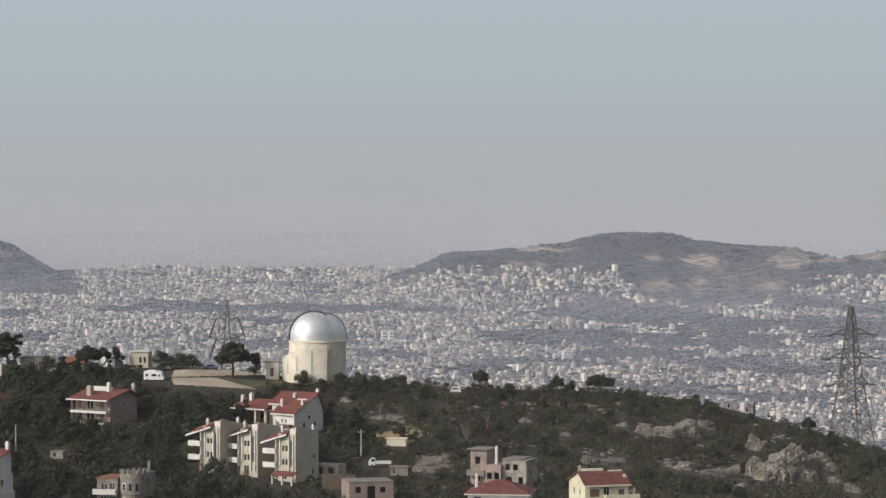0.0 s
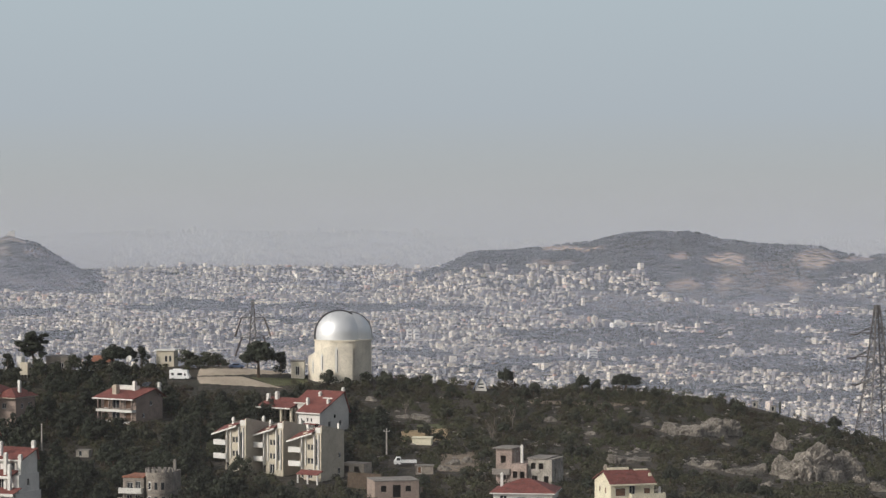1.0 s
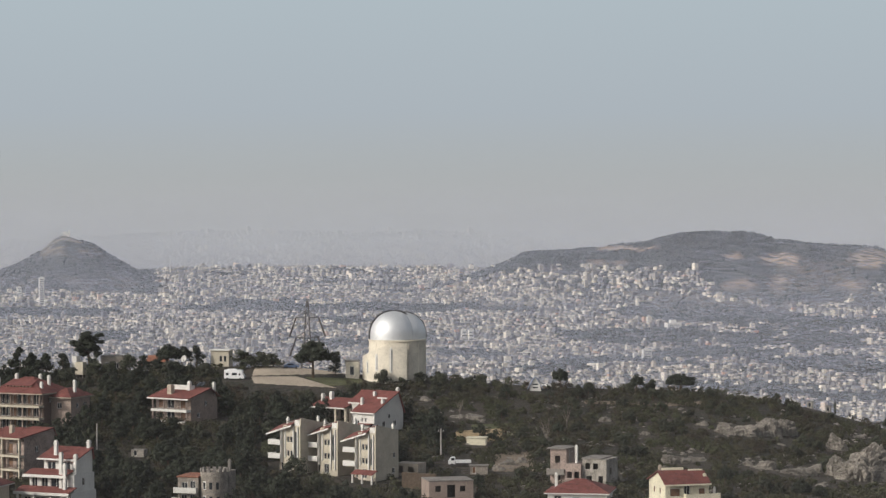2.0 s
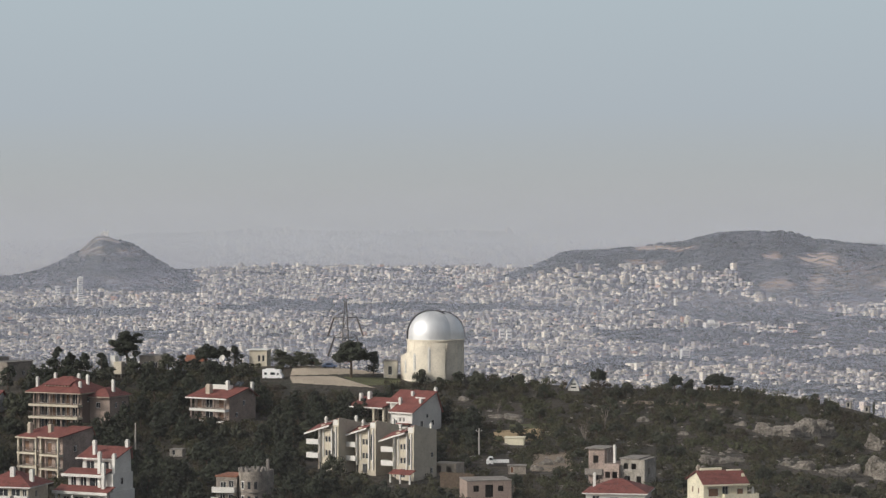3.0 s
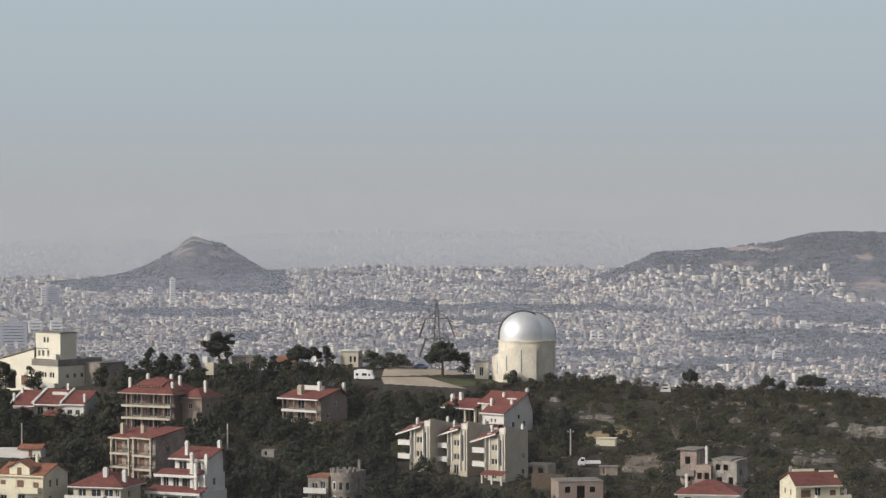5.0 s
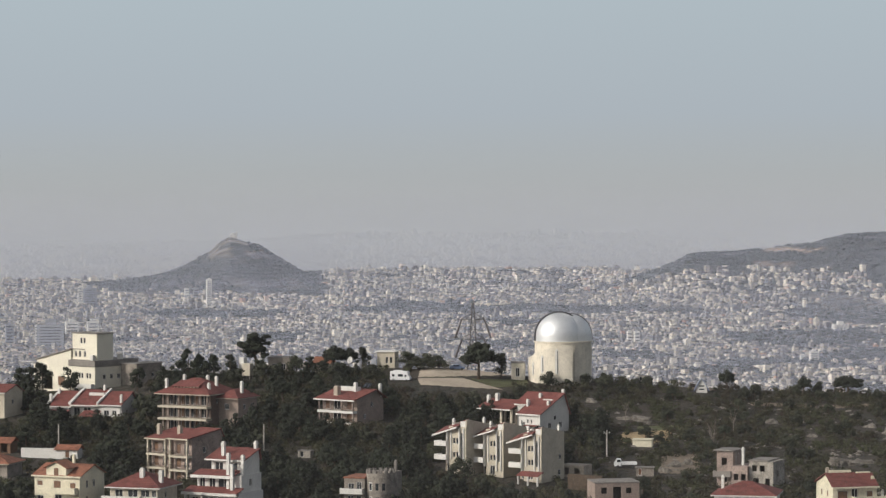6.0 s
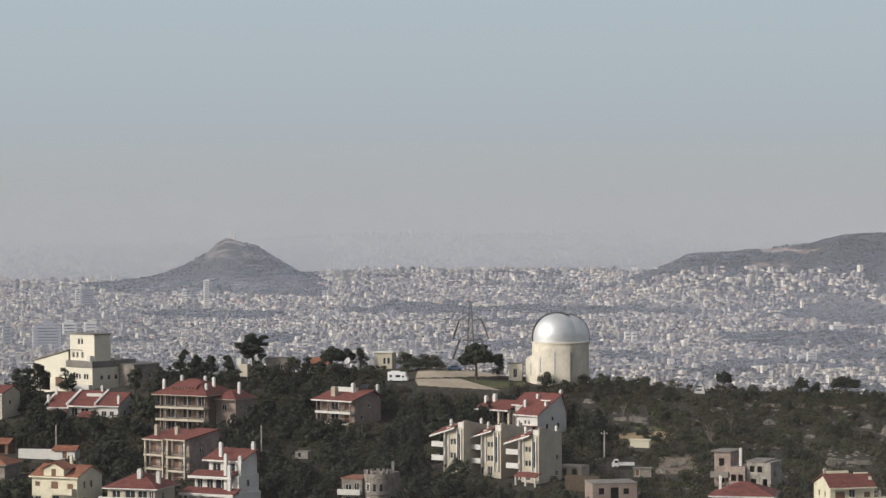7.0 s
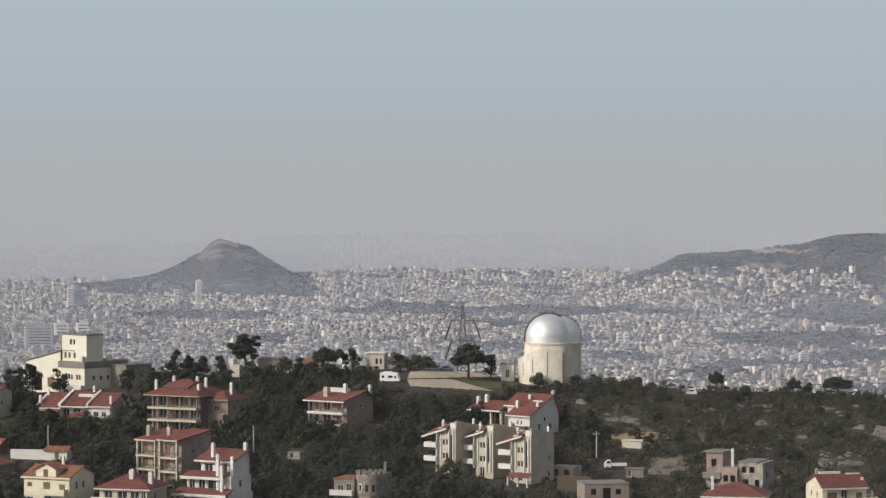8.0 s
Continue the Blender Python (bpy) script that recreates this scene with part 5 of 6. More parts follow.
def patch(name, corners, material, label, lift=0.12, n=26, k=12):
    """A worn patch of ground lying on the slope: four corners, its edges uneven."""
    marks, lifts = [], []
    (a, b, c, d) = [Vector(q) for q in corners]
    for j in range(k + 1):
        for i in range(n + 1):
            s, t = i / n, j / k
            if i in (0, n):
                s += 0.02 * math.sin(j * 2.3)
            q = (a * (1 - s) + b * s) * (1 - t) + (d * (1 - s) + c * s) * t
            edge = 1 if j in (0, k) else 0
            marks.append((q.x, q.y + edge * 1.2 * math.sin(i * 1.9 + j) + 0.3))
            lifts.append(lift if 0 < i < n and 0 < j < k else -0.15)
    v = spots([m[0] for m in marks], [m[1] for m in marks])
    v[:, 2] += lifts
    i = np.arange(len(v)).reshape(k + 1, n + 1)
    quads = np.stack([i[:-1, :-1], i[:-1, 1:], i[1:, 1:], i[1:, :-1]], -1).reshape(-1, 4)
    return tagged(new(name, mesh_of(name, v, quads, material, True)), label, "ground", kind="structure")


patch("dirt_lot", ((308, 649), (410, 650), (470, 664), (300, 668)), M_DIRT, "bare pale dirt lot beside the observatory")
patch("dirt_lot", ((300, 668), (380, 667), (462, 690), (305, 681)), M_DIRT, "bare pale dirt lot beside the observatory", 0.10)
patch("lawn", ((390, 668), (500, 671), (506, 684), (440, 686)), M_GRASS, "dull green grass below the observatory", 0.06)
patch("meadow", ((690, 752), (790, 748), (800, 775), (690, 776)), M_GRASS, "yellowish grass on the hillside", 0.06)
patch("cut_soil", ((664, 764), (760, 758), (752, 784), (660, 784)), M_OCHRE, "sunlit ochre soil of a cut terrace")
patch("grass_terrace", ((320, 770), (345, 765), (345, 812), (318, 815)), M_GRASS, "green grass beside the terraced houses", 0.08)
patch("path", ((780, 684), (832, 686), (832, 690), (780, 688)), M_PATH, "pale trodden path on the crest")
patch("path", ((890, 710), (1010, 714), (1010, 720), (890, 716)), M_PATH, "pale trodden path across the scrub")
patch("path", ((1015, 716), (1100, 712), (1110, 717), (1015, 722)), M_PATH, "pale trodden path across the scrub")
patch("cut_soil", ((735, 800), (800, 800), (810, 838), (730, 838)), M_PATH, "reddish bare soil with rubble")


def rock_mesh(name, w, d, h, seed, sub=4):
    bm = bmesh.new()
    bmesh.ops.create_icosphere(bm, subdivisions=sub, radius=1)
    off = Vector((seed * 7.3, seed * 3.1, seed * 1.7))
    for v in bm.verts:
        # a blocky body, split by upright cracks and ledges
        c = Vector([math.copysign(abs(t) ** 0.7, t) for t in v.co])
        q = c * 1.5 + off
        k = 1 + 0.26 * noise.noise(q) + 0.05 * noise.noise(q * 9)
        crack = abs(noise.noise(Vector((q.x * 3.2, q.y * 3.2, q.z * 0.8))))
        ledge = noise.noise(Vector((q.x * 0.6, q.y * 0.6, q.z * 4.5)))
        k -= 0.30 * max(0.0, 0.22 - crack) / 0.22 * 0.6 - 0.09 * ledge
        v.co = Vector((c.x * k * w / 2, c.y * k * d / 2, c.z * k * h * (0.78 + 0.3 * math.sin(seed + c.x * 1.6))))
    me = bpy.data.meshes.new(name)
    bm.to_mesh(me)
    bm.free()
    me.materials.append(M_ROCK)
    return me


def rock(u, v, wide, high, seed, deep=0.7):
    p = spot(u, v)
    w, h = wide / F * p.y, high / F * p.y
    ob = new("rock_outcrop", rock_mesh("rock_outcrop", w, w * deep, h, seed, 5 if wide > 30 else 4))
    ob.location = p + Vector((0, w * deep * 0.3, -h * 0.08))
    ob.rotation_euler = (0, 0, math.sin(seed * 1.3) * 0.5)
    CLEAR.append((u - wide * 0.42, u + wide * 0.42, v - high * 0.8, v - 3, v))
    return tagged(ob, "weathered grey-tan limestone outcrop on the scrubby slope", "rock", "limestone outcrops")


for i, (u, v, w, h) in enumerate(((1395, 852, 118, 58), (1450, 850, 70, 46), (1350, 845, 60, 38), (1432, 838, 50, 50), (1165, 772, 64, 30), (1205, 774, 70, 36), (1240, 772, 54, 28), (1140, 768, 34, 18), (1340, 798, 34, 30), (1330, 792, 22, 14), (1270, 842, 64, 22), (1295, 838, 36, 20), (1210, 832, 44, 16), (1180, 826, 22, 9), (1480, 856, 30, 12), (1060, 822, 60, 18), (1090, 818, 36, 14), (1310, 862, 22, 12), (1100, 755, 24, 9), (1000, 772, 20, 7), (930, 748, 26, 8), (1510, 872, 34, 20), (700, 745, 40, 16), (668, 742, 28, 12), (755, 826, 30, 12), (780, 822, 22, 10), (740, 835, 26, 9), (612, 712, 22, 9), (1240, 790, 16, 7), (1376, 776, 26, 9))):
    rock(u, v, w, h, i + 1)

# rubble and loose stones
rs = np.random.RandomState(21)
bm = bmesh.new()
bmesh.ops.create_icosphere(bm, subdivisions=1, radius=1)
v0, f0 = np.array([v.co[:] for v in bm.verts]), np.array([[v.index for v in f.verts] for f in bm.faces])
bm.free()
pts, sizes = [], []
while len(pts) < 600:
    u, v = (rs.uniform(960, 1560), rs.uniform(725, 890)) if rs.rand() < 0.65 else ((rs.uniform(600, 960), rs.uniform(700, 885)) if rs.rand() < 0.7 else (rs.uniform(-440, 600), rs.uniform(690, 885)))
    if v < np.interp(u, BEYOND, CREST) + 8:
        continue
    if math.sin(u * 0.031 + v * 0.07) + math.sin(u * 0.013 - v * 0.11) + rs.normal(0, 0.5) < 0.1:
        continue
    pts.append((u, v))
    sizes.append(0.8 * rs.uniform(0.2, 0.75) ** 1.3 + 0.1)
q, r = spots(*np.array(pts).T), np.array(sizes)
vv = v0[None] * (1 + rs.uniform(-0.3, 0.3, (len(q), len(v0), 1))) * r[:, None, None] * np.array([1.4, 1.0, 0.8]) + q[:, None]
tagged(new("loose_stones", mesh_of("loose_stones", vv.reshape(-1, 3), (f0[None] + len(v0) * np.arange(len(q))[:, None, None]).reshape(-1, 3), M_ROCK)), "pale loose stones scattered on the slope", "stones", kind="stuff")

# ---- small things on the hill ----
M_VAN = mat("white_vehicle_paint", (0.78, 0.78, 0.78), 0.35, 0.04, 1.0)
M_TYRE = mat("black_rubber", (0.03, 0.03, 0.03), 0.8, 0.1, 2.0)
M_POLE = mat("weathered_wood_pole", (0.40, 0.37, 0.33), 0.9, 0.2, 2.0)
M_BLUE = mat("blue_car_paint", (0.10, 0.14, 0.24), 0.35, 0.05, 1.0)
M_RED = mat("red_car_paint", (0.42, 0.07, 0.05), 0.4, 0.05, 1.0)


def wheels(parent, xs, y0, y1, r):
    for x in xs:
        for y in (y0, y1):
            bm = bmesh.new()
            bmesh.ops.create_cone(bm, cap_ends=True, segments=16, radius1=r, radius2=r, depth=0.24, matrix=Matrix.Translation((x, y, r)) @ pose(0, 0, 0, 90, 0, 0))
            w = part("wheel", bm, M_TYRE, parent)
            bm = bmesh.new()
            bmesh.ops.create_cone(bm, cap_ends=True, segments=12, radius1=r * 0.55, radius2=r * 0.5, depth=0.27, matrix=Matrix.Translation((x, y, r)) @ pose(0, 0, 0, 90, 0, 0))
            part("rim", bm, M_STEEL, w)


def profile(bm, pts, y0, y1):
    solid(bm, [(x, y0, z) for x, z in pts], (0, y1 - y0, 0))
    bmesh.ops.bevel(bm, geom=bm.edges[:], offset=0.06, segments=2, affect="EDGES")


ob = thing("camper_van", plot(272, 675, 248, 296, 648, 672), -8, "white camper van parked at the edge of the dirt lot", "van")
bm = bmesh.new()
profile(bm, [(-2.9, 0.4), (2.7, 0.4), (2.9, 1.0), (2.5, 1.5), (2.0, 2.1), (2.3, 2.3), (2.1, 2.9), (-2.9, 2.9)], 0, 2.1)
body = part("body", bm, M_VAN, ob)
for x0, x1, z0, z1 in ((-2.3, -1.6, 1.4, 2.1), (-0.6, 0.8, 1.4, 2.1), (1.3, 1.85, 1.35, 1.95)):
    box_part("window", body, M_GLASS, x0, x1, -0.03, -0.004, z0, z1, bevel=0)
box_part("door", body, M_VAN, -1.4, -0.8, -0.04, -0.004, 0.6, 2.3)
box_part("roof_box", ob, M_VAN, -2.0, 0.5, 0.4, 1.7, 2.91, 3.2)
wheels(ob, (-1.9, 1.8), 0.12, 1.98, 0.36)

ob.scale = (0.88, 0.9, 0.85)

ob = thing("pickup_truck", plot(672, 828, 648, 698, 806, 824), 4, "small white pickup truck with an open bed", "truck")
bm = bmesh.new()
profile(bm, [(-2.3, 0.45), (-0.9, 0.45), (-0.9, 1.95), (-1.7, 1.95), (-2.1, 1.3), (-2.3, 1.2)], 0, 1.7)
cab = part("cab", bm, M_VAN, ob)
box_part("window", cab, M_GLASS, -1.75, -1.05, -0.03, -0.004, 1.3, 1.8, bevel=0)
for x0, x1, y0, y1 in ((-0.8, 2.4, 0, 0.08), (-0.8, 2.4, 1.62, 1.7), (2.32, 2.4, 0.083, 1.617)):
    box_part("bed_side", ob, M_VAN, x0, x1, y0, y1, 0.75, 1.3)
box_part("bed_floor", ob, M_STEEL, -0.88, 2.4, 0.02, 1.68, 0.6, 0.745)
wheels(ob, (-1.6, 1.5), 0.1, 1.6, 0.33)

for u, v, m, lab in ((374, 655, M_BLUE, "small blue car beside the dirt lot"), (340, 648, M_RED, "small red car beside the dirt lot"), (318, 647, M_VAN, "small white car beside the dirt lot")):
    ob = thing("parked_car", plot(u, v, u - 14, u + 14, v - 8, v), 10, lab, "car", "cars by the dirt lot")
    bm = bmesh.new()
    profile(bm, [(-1.9, 0.3), (1.9, 0.3), (1.95, 0.8), (1.1, 0.9), (0.6, 1.4), (-1.0, 1.4), (-1.5, 0.95), (-1.9, 0.9)], 0, 1.6)
    body = part("body", bm, m, ob)
    box_part("window", body, M_GLASS, -0.95, 0.55, -0.03, -0.004, 0.95, 1.3, bevel=0)
    wheels(ob, (-1.2, 1.2), 0.1, 1.5, 0.3)

ob = thing("a_frame_hut", plot(806, 694, 792, 822, 656, 690), 0, "small white A-frame hut on the crest", "hut")
bm = bmesh.new()
solid(bm, [(-1.7, 0, -1), (1.7, 0, -1), (1.1, 0, 2.6), (0.25, 0, 4.6), (-0.25, 0, 4.6), (-1.1, 0, 2.6)], (0, 2.6, 0))
wall = part("wall", bm, M_WHITE, ob)
for s in (-1, 1):
    bm = bmesh.new()
    solid(bm, [(0.1 * s, -0.4, 5.0), (1.95 * s, -0.4, 0.6), (1.95 * s, 3.0, 0.6), (0.1 * s, 3.0, 5.0)], (0.12 * s, 0, 0.08))
    part("roof", bm, M_BLUE, ob, "dark blue sloping roof side")
ob.scale = (0.95, 0.9, 0.68)
for z in (1.0, 2.2):
    box_part("window", wall, M_GLASS, -0.7, 0.7, -0.05, -0.004, z, z + 0.5, bevel=0)

ob = thing("white_cabin", plot(246, 646, 226, 266, 610, 640), -10, "small pale cabin with a flat roof among pines", "cabin")
walls(ob, -2.2, 2.4, 0, 4, -2, 4.0, M_CREAM, front=((2.2, 1.2, 0.7, 1.6), (3.3, 1.2, 0.7, 1.6)), right=((1.2, 1.2, 1.0, 1.6),))
box_part("roof_slab", ob, M_WHITE, -2.6, 2.8, -0.4, 4.4, 4.004, 4.3)

ob = thing("satellite_dish", plot(182, 660, 176, 190, 624, 642), -25, "white satellite dish on a mast", "dish")
bm = bmesh.new()
bmesh.ops.create_uvsphere(bm, u_segments=20, v_segments=12, radius=1.3, matrix=Matrix.Translation((0, 0, 0)))
bmesh.ops.delete(bm, geom=[v for v in bm.verts if v.co.z > -0.5], context="VERTS")
bmesh.ops.transform(bm, matrix=Matrix.Translation((0, 0, 3.6)) @ pose(0, 0, 0, 55, 0, 0) @ Matrix.Translation((0, 0, 0.6)), verts=bm.verts)
part("dish", bm, M_WHITE, ob, smooth_faces=True)
bm = bmesh.new()
strut(bm, (0, 0.1, -1), (0, 0.1, 3.4), 0.07)
part("mast", bm, M_STEEL, ob)
ob.scale = (0.7, 0.7, 0.9)

ob = thing("water_tank_tower", plot(-4, 672, -14, 10, 638, 666), -20, "cream water tank box on legs", "tank")
box_part("tank", ob, M_CREAM, -1.1, 1.1, 0, 2.0, 0.9, 4.0)
for x in (-0.9, 0.9):
    for y in (0.2, 1.8):
        post(ob, x, y, -1.5, 0.895, M_CONCRETE, 0.2)
box_part("hut_wall", ob, M_WHITE, -2.6, -1.2, 1.0, 3.0, 2.0, 5.4)
ob = thing("grey_garage", plot(56, 652, 38, 80, 622, 648), -8, "low grey flat-roofed building behind the pine", "building")
walls(ob, -3.0, 2.8, 0, 5, -2, 3.4, M_GREYWALL, front=((1.0, 0.4, 1.2, 1.6), (3.4, 0.4, 1.2, 1.6)))
box_part("roof_slab", ob, M_CONCRETE, -3.2, 3.0, -0.2, 5.2, 3.404, 3.65)
ob = thing("orange_hut", plot(132, 660, 120, 150, 624, 638), -8, "small hut with an orange roof among pines", "hut")
walls(ob, -2.0, 2.2, 0, 4, -2, 2.6, M_CREAM)
gable_roof(ob, -2.0, 2.2, 0, 4, 2.6, 1.2, M_TILE_OLD, 0.4, 0.6)
ob = thing("stone_terrace_hut", plot(702, 790, 682, 724, 770, 786), -6, "low ochre stone hut on the cut terrace", "hut")
walls(ob, -2.2, 2.0, 0, 2.6, -1, 1.5, M_YELLOW)
box_part("roof_slab", ob, M_YELLOW, -2.4, 2.2, -0.2, 2.8, 1.504, 1.7)
ob = thing("tool_shed", plot(706, 842, 690, 722, 824, 838), 0, "small pale shed beside the truck", "shed")
walls(ob, -1.8, 1.8, 0, 2.4, -1, 1.7, M_GREYWALL, front=((0.4, 0.2, 0.8, 1.4, "shutter"),))
box_part("roof_slab", ob, M_CONCRETE, -2.0, 2.0, -0.2, 2.6, 1.704, 1.85)
ob = thing("field_wall", plot(596, 868, 570, 632, 834, 852), -30, "retaining wall with its shade put into a dark brown, beside the terraced houses", "wall")
# the dark bark brown puts the wall's shade into its colour
box_part("wall", ob, M_BARK, -3.5, 4.5, 0, 0.5, -2, 3.2)
for u, v, w in ((100, 812, 22), (1290, 724, 10), (1322, 730, 9), (700, 668, 14)):
    ob = thing("low_white_hut", plot(u, v, u - w / 2, u + w / 2, v - 12, v - 2), -12, "low white hut half hidden in scrub", "hut")
    k = w / F * 700 / 2
    walls(ob, -k, k, 0, 2.4, -1, 1.5, M_STAINED, front=((k * 0.4, 0.3, 0.7, 1.1),))
    box_part("roof_slab", ob, M_CONCRETE, -k - 0.1, k + 0.1, -0.1, 2.5, 1.504, 1.6)


def utility_pole(u, v, high, wired=False, label="weathered wooden utility pole on the hillside"):
    p = spot(u, v)
    h = high / F * p.y
    CLEAR.append((u - 2, u + 2, v - high, v - 14, v))
    ob = thing("utility_pole", p, 15, label, "pole", "utility poles")
    bm = bmesh.new()
    bmesh.ops.create_cone(bm, cap_ends=True, segments=10, radius1=0.2, radius2=0.15, depth=h + 1, matrix=Matrix.Translation((0, 0, (h - 1) / 2)))
    part("shaft", bm, M_POLE, ob)
    if not wired:
        return
    box_part("crossarm", ob, M_POLE, -0.7, 0.7, -0.06, 0.06, h - 0.7, h - 0.58)
    for x in (-0.6, 0, 0.6):
        box_part("insulator", ob, M_WHITE, x - 0.05, x + 0.05, -0.05, 0.05, h - 0.575, h - 0.35, bevel=0)


for u, v, h in ((28, 806, 54), (-343, 806, 54), (639, 812, 52), (-352, 900, 60), (866, 860, 64)):
    utility_pole(u, v, h, u > 600)


# ---- trees and scrub ----
M_PINE = mat("pine_needles", (0.028, 0.034, 0.021), 0.95, 0.2, 0.25, island=0.14, spread=0.3)
M_OLIVE = mat("grey_green_leaves", (0.044, 0.048, 0.030), 0.95, 0.2, 0.25, island=0.14, spread=0.35)
M_SCRUB = mat("scrub_leaves", (0.044, 0.048, 0.022), 0.95, 0.3, 0.05, island=0.22, tint=(0.036, 0.024, 0.017))
M_TWIG = mat("bare_twigs", (0.22, 0.19, 0.16), 0.95, 0.2, 2.0)


def leaves(rs, centres, radii, n, size, flat=0.8):
    """Small leaf tufts, spread over the shells of some clumps: vertices of n quads a clump."""
    m = len(centres)
    d = rs.normal(size=(m, n, 3))
    d /= np.linalg.norm(d, axis=-1, keepdims=True)
    r = radii[:, None, None] * rs.uniform(0.55, 1.08, (m, n, 1))
    c = centres[:, None] + d * r * np.array([1, 1, flat])
    face = d + 0.2 * rs.normal(size=(m, n, 3))
    face /= np.linalg.norm(face, axis=-1, keepdims=True)
    a = np.cross(face, rs.normal(size=(m, n, 3)))
    a /= np.linalg.norm(a, axis=-1, keepdims=True) + 1e-6
    b = np.cross(face, a)
    s = size * rs.uniform(0.6, 1.3, (m, n, 1))
    q = np.stack([c - a * s - b * s * 0.6, c + a * s * 0.7 - b * s * 0.7, c + a * s + b * s * 0.6, c - a * s * 0.6 + b * s * 0.7], 2)
    return q.reshape(-1, 3)


def limb(bm, p, q, r0, r1):
    p, q = Vector(p), Vector(q)
    d = q - p
    m = Matrix.Translation((p + q) / 2) @ d.to_track_quat("Z", "Y").to_matrix().to_4x4()
    bmesh.ops.create_cone(bm, cap_ends=True, segments=7, radius1=r0, radius2=r1, depth=d.length * 1.04, matrix=m)


def tree(kind, seed, place, scale=1.0, turn=0.0, label="", group=""):
    """One tree of about 6 m: tapered trunk with limbs, crown of many leaf tufts."""
    rs = np.random.RandomState(seed)
    ob = thing(kind, place, turn, label, "tree", group)
    bm = bmesh.new()
    if kind == "umbrella_pine":
        lean = rs.uniform(-0.5, 0.5, 2)
        top = Vector((lean[0], lean[1], 2.7))
        limb(bm, (0, 0, -0.5), top * 0.5, 0.24, 0.19)
        limb(bm, top * 0.5, top, 0.19, 0.13)
        cs, rr = [(top.x, top.y, 5.15)], [0.8]
        for i in range(46):
            a, e, d = rs.uniform(0, 2 * math.pi), math.asin(rs.uniform(-0.08, 1.0)), rs.uniform(0.55, 1.0)
            c = np.array([top.x + 2.15 * d * math.cos(e) * math.cos(a), top.y + 2.15 * d * math.cos(e) * math.sin(a), 2.9 + 2.35 * d * math.sin(e)])
            cs.append(c)
            rr.append(rs.uniform(0.55, 0.85))
            if i % 5 == 0:
                limb(bm, top * 0.85, c, 0.07, 0.03)
        q = leaves(rs, np.array(cs), np.array(rr), 90, 0.15, 0.75)
        m = M_PINE
    elif kind == "open_pine":
        top = Vector((-0.5, 0, 3.0))
        limb(bm, (0, 0, -0.5), (0.05, 0, 1.6), 0.20, 0.17)
        limb(bm, (0.05, 0, 1.6), top, 0.17, 0.12)
        cs, rr = [(-0.4, 0, 5.5)], [0.5]
        for i in range(44):
            t = rs.rand()
            x = rs.uniform(-1, 1) * (0.9 + 2.4 * t if t < 0.6 else 2.34 * math.sqrt(max(0.1, 1 - ((t - 0.6) / 0.45) ** 2)))
            c = np.array([x - 0.1, rs.uniform(-1.2, 1.2), 2.5 + 2.9 * t])
            cs.append(c)
            rr.append(rs.uniform(0.36, 0.62))
            if i % 3 == 0:
                limb(bm, top * (0.8 + 0.2 * (i % 2)), c, 0.06, 0.025)
        q = leaves(rs, np.array(cs), np.array(rr), 80, 0.14, 0.6)
        m = M_PINE
    elif kind == "cypress":
        limb(bm, (0, 0, -0.5), (0, 0, 5.5), 0.15, 0.04)
        cs = np.array([[rs.uniform(-0.12, 0.12), rs.uniform(-0.12, 0.12), 0.7 + 0.45 * i] for i in range(13)])
        q = leaves(rs, cs, np.array([0.62 * math.sin(math.pi * min(0.98, (i + 2.5) / 15)) for i in range(13)]), 50, 0.17, 1.2)
        m = M_PINE
    elif kind == "bare_tree":
        limb(bm, (0, 0, -0.5), (0.2, 0, 2.4), 0.13, 0.09)
        for i in range(9):
            a, z = rs.uniform(0, 2 * math.pi), rs.uniform(1.6, 3)
            e = Vector((0.2 + 1.3 * math.cos(a), 1.3 * math.sin(a), z + rs.uniform(1.2, 2.6)))
            limb(bm, (0.2 * z / 2.4, 0, min(z, 2.4)), e, 0.06, 0.03)
            for _ in range(3):
                limb(bm, e * 0.8 + Vector((0.03, 0, 0.3)), e + Vector(rs.uniform(-0.7, 0.7, 3)) + Vector((0, 0, 0.5)), 0.025, 0.012)
        part("trunk", bm, M_TWIG, ob, "pale bare trunk and boughs")
        return ob
    else:
        h = 5.0 if kind == "pine_tree" else 3.0
        limb(bm, (0, 0, -0.5), (rs.uniform(-0.3, 0.3), rs.uniform(-0.3, 0.3), h * 0.72), 0.17, 0.07)
        cs, rr = [], []
        for i in range(16 if kind == "pine_tree" else 12):
            s = rs.rand()
            z = h * (0.28 + 0.72 * s)
            d = (1.9 if kind == "pine_tree" else 1.6) * math.sqrt(rs.rand()) * (1.15 - s * 0.75)
            a = rs.uniform(0, 2 * math.pi)
            c = (d * math.cos(a), d * math.sin(a), z)
            cs.append(c)
            rr.append(rs.uniform(0.6, 1.1) * (1.1 - 0.4 * s))
            if i % 3 == 0:
                limb(bm, (0, 0, z * 0.6), c, 0.06, 0.025)
        q = leaves(rs, np.array(cs), np.array(rr), 80, 0.16, 0.85)
        m = M_PINE if kind == "pine_tree" else M_OLIVE
    part("trunk", bm, M_BARK, ob)
    crown = new("crown", mesh_of("crown", q, np.arange(len(q)).reshape(-1, 4), m))
    crown.parent = ob
    ob.scale = (scale,) * 3
    return ob


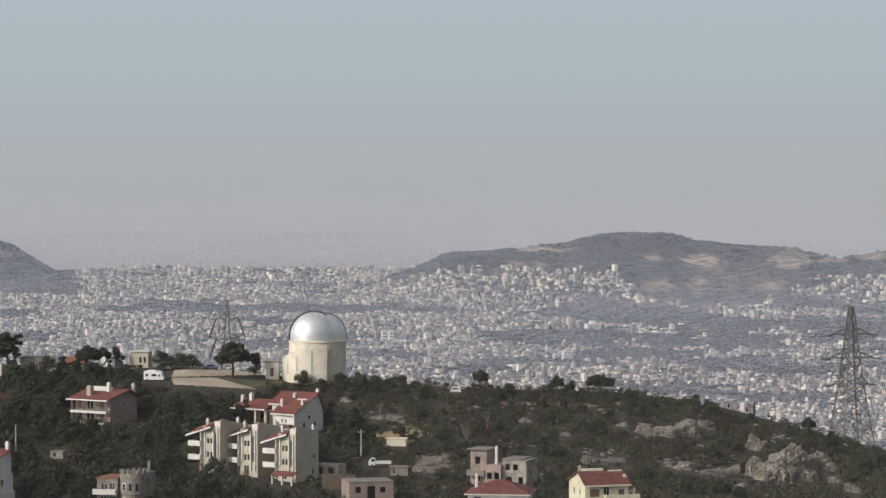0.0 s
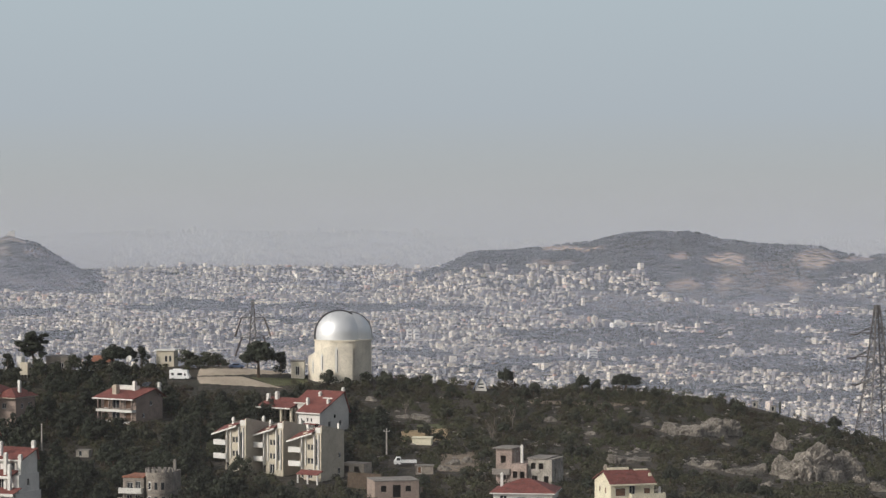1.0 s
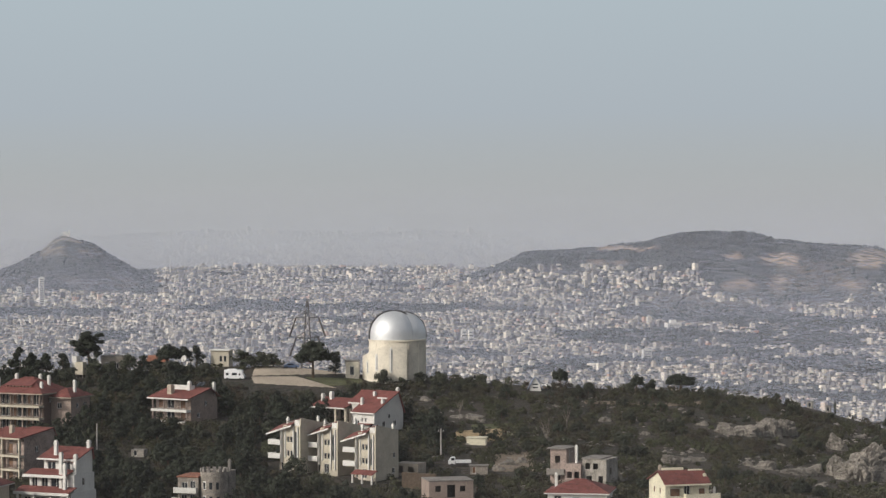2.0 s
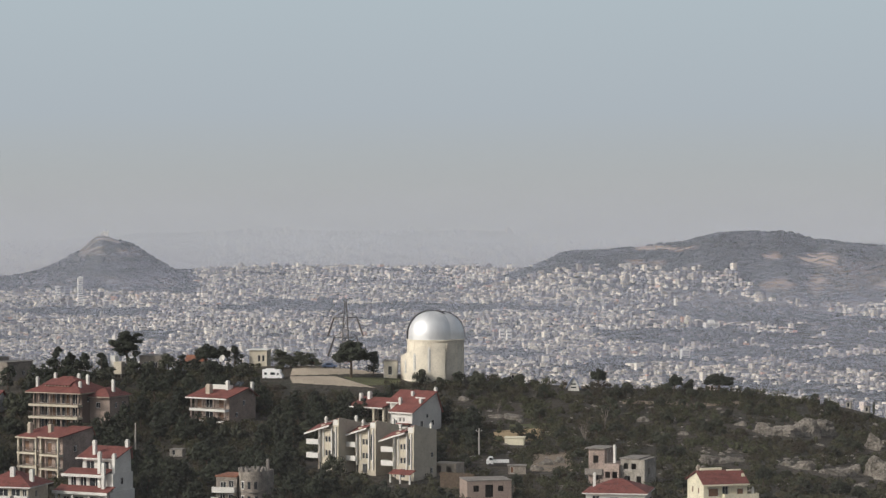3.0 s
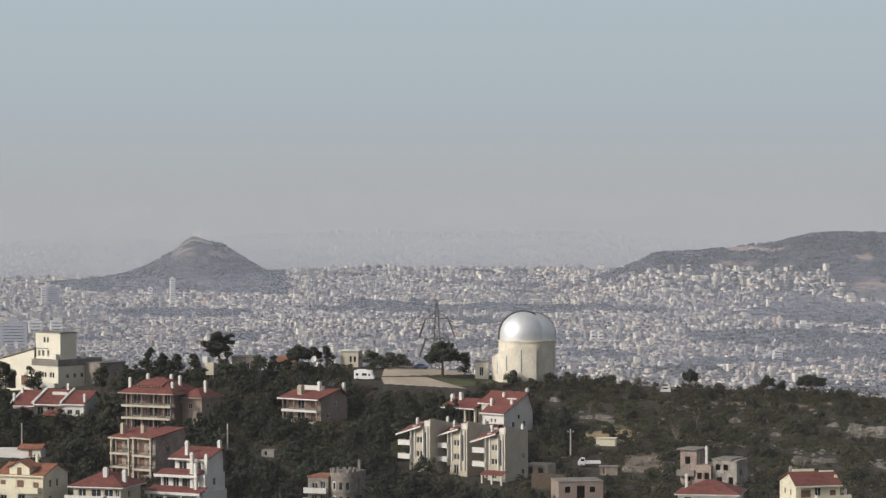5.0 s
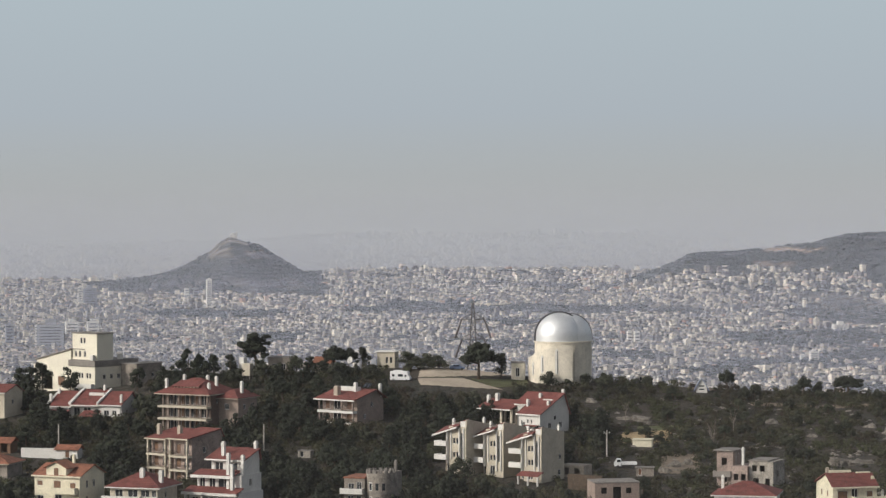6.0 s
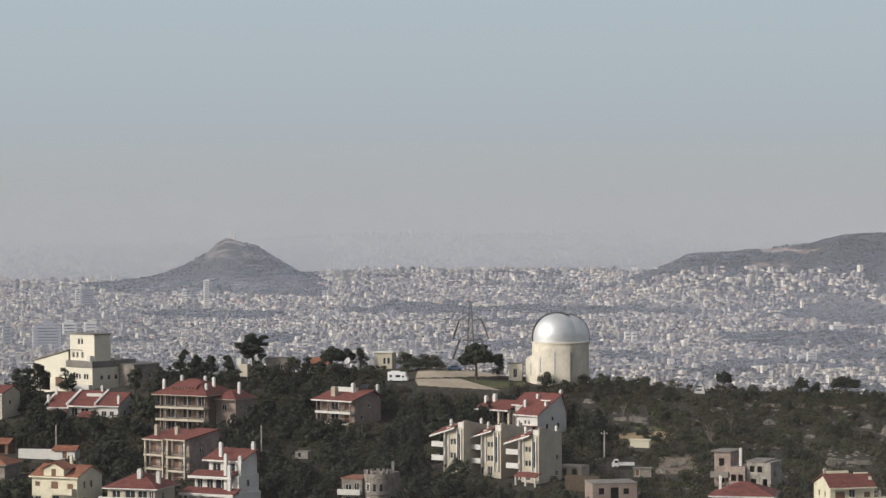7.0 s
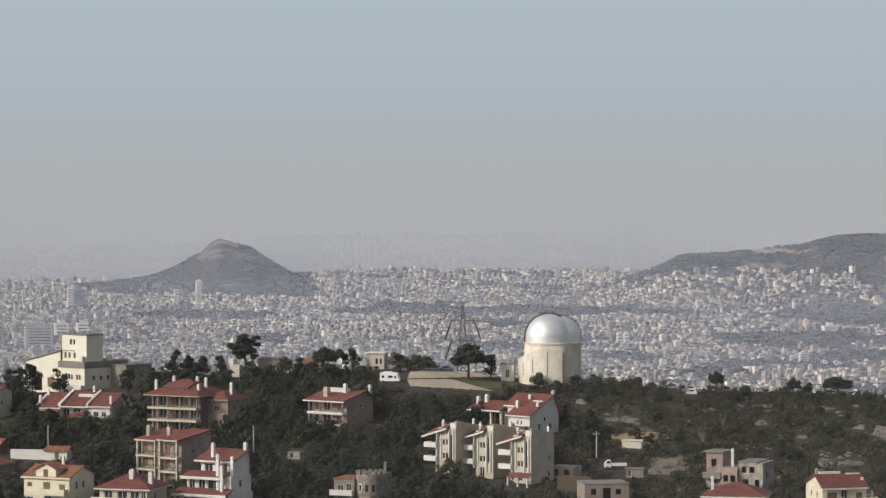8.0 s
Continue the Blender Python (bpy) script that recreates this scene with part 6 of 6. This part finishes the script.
LABELS = {
    "umbrella_pine": "dark green umbrella pine with a flat spreading crown",
    "open_pine": "tall pine with an open fan-shaped crown on the crest",
    "cypress": "slender dark cypress standing among scrub",
    "pine_tree": "dense dark green pine on the hillside",
    "olive_tree": "rounded grey-green small tree on the hillside",
    "bare_tree": "leafless pale-barked tree on the slope",
}

# single trees that stand out
for i, (kind, u, v, high, wide) in enumerate((
    ("umbrella_pine", 412, 671, 68, 1.15), ("pine_tree", 452, 668, 46, 1.0), ("open_pine", 14, 656, 74, 1.3), ("umbrella_pine", 1060, 698, 36, 1.9),
    ("umbrella_pine", 150, 656, 46, 1.2), ("umbrella_pine", 178, 654, 40, 1.0), ("olive_tree", 288, 653, 34, 1.35), ("olive_tree", 322, 652, 30, 1.5), ("olive_tree", 305, 654, 26, 1.4), ("pine_tree", 205, 654, 42, 1.0),
    ("cypress", 282, 815, 78, 1.0), ("pine_tree", -110, 680, 66, 0.9), ("pine_tree", -96, 682, 50, 1.0), ("cypress", 1335, 735, 26, 1.0), ("pine_tree", -33, 672, 48, 1.0), ("olive_tree", 86, 660, 34, 1.0),
    ("bare_tree", 862, 762, 38, 0.7), ("bare_tree", 826, 800, 52, 0.7), ("bare_tree", 672, 745, 34, 0.7), ("bare_tree", 928, 862, 46, 0.8), ("bare_tree", 845, 860, 44, 0.8),
    ("olive_tree", 536, 684, 30, 1.1), ("olive_tree", 602, 682, 26, 1.1), ("olive_tree", 630, 684, 28, 1.1), ("olive_tree", 712, 684, 24, 1.0), ("olive_tree", 1010, 698, 28, 1.0), ("olive_tree", 972, 698, 22, 1.0),
    ("pine_tree", 110, 664, 36, 1.4), ("olive_tree", 165, 668, 32, 1.3), ("olive_tree", 222, 670, 30, 1.3), ("pine_tree", 135, 668, 36, 1.3), ("olive_tree", 50, 670, 30, 1.3), ("olive_tree", 24, 674, 32, 1.3), ("olive_tree", -24, 680, 32, 1.3), ("pine_tree", -70, 682, 46, 1.2), ("olive_tree", 342, 652, 26, 1.4),
    ("olive_tree", 380, 846, 44, 1.0), ("pine_tree", -371, 698, 58, 1.1), ("pine_tree", -322, 700, 54, 1.0), ("pine_tree", -392, 700, 52, 1.2), ("pine_tree", -410, 696, 50, 1.2), ("pine_tree", -150, 690, 46, 1.1), ("pine_tree", -200, 694, 46, 1.1),
)):
    p = spot(u, v)
    base_high = {"umbrella_pine": 5.8, "open_pine": 6.0, "cypress": 6.7, "pine_tree": 5.7, "olive_tree": 3.7, "bare_tree": 5.2}[kind]
    s = high / F * p.y / base_high
    ob = tree(kind, 100 + i, p, s, 37 * i, LABELS[kind])
    ob.scale = (s * wide, s * wide, s)

# pines and small trees over the slope
kinds = [("pine_tree", 1), ("pine_tree", 2), ("pine_tree", 3), ("pine_tree", 4), ("olive_tree", 5), ("olive_tree", 6), ("olive_tree", 7), ("umbrella_pine", 8)]
first = {}
rs = np.random.RandomState(77)
placed = 0


# refuses trees that would hide things from the camera
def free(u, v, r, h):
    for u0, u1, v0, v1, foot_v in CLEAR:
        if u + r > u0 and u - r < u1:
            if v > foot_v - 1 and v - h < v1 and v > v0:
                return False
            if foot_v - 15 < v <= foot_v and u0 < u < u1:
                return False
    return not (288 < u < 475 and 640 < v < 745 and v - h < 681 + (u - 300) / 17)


lefts = rs.rand(6000) < 0.76
all_u = np.where(lefts, rs.uniform(-460, 640, 6000), rs.uniform(600, 1600, 6000))
all_crest = np.interp(all_u, BEYOND, CREST)
all_v = all_crest + 6 + (925 - all_crest) * rs.rand(6000) ** 1.1
all_p = spots(all_u, all_v)
for left, u, v, p in zip(lefts, all_u, all_v, all_p):
    if placed >= 580:
        break
    k = rs.randint(0, 4) if left and rs.rand() < 0.7 else rs.randint(4, 8 if rs.rand() < 0.3 else 7)
    kind, seed = kinds[k]
    p = Vector(p)
    s = rs.uniform(0.75, 1.3) if left else rs.uniform(0.55, 1.0)
    px = F / p.y
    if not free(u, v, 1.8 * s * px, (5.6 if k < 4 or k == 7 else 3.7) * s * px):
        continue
    if k not in first:
        first[k] = tree(kind, seed, p, 1.0, rs.uniform(0, 360), LABELS[kind], "trees on the hillside")
        ob = first[k]
        ob.scale = (s, s, s * rs.uniform(0.85, 1.15))
    else:
        ob = copy_thing(first[k], Matrix.Translation(p) @ pose(0, 0, 0, 0, 0, rs.uniform(0, 360)))
        ob.scale = (s, s, s * rs.uniform(0.85, 1.15))
    placed += 1

# scrub: low bushes everywhere between
cs, rr = [], []
all_u = rs.uniform(-470, 1640, 14000)
all_crest = np.interp(all_u, BEYOND, CREST)
all_v = all_crest + (925 - all_crest) * rs.rand(14000) ** 1.05
all_p = spots(all_u, all_v)
thins = wave(all_p[:, 0], all_p[:, 1], 60, 11.0) + 0.6 * wave(all_p[:, 0], all_p[:, 1], 22, 12.0)
for u, v, p, thin in zip(all_u, all_v, all_p, thins):
    p = Vector(p)
    if len(cs) >= 7000:
        break
    if u > 600 and thin > 0.52 and rs.rand() < 0.85:
        continue
    r = rs.uniform(0.6, 1.65) if u > 620 else rs.uniform(0.7, 1.9)
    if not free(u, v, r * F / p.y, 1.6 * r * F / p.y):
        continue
    cs.append((p.x, p.y, p.z + 0.45 * r))
    rr.append(r)
q = leaves(rs, np.array(cs), np.array(rr), 74, 0.175, 0.75)
tagged(new("scrub", mesh_of("scrub", q, np.arange(len(q)).reshape(-1, 4), M_SCRUB)), "dense dark olive-green scrub over the hillside", "scrub", kind="stuff")
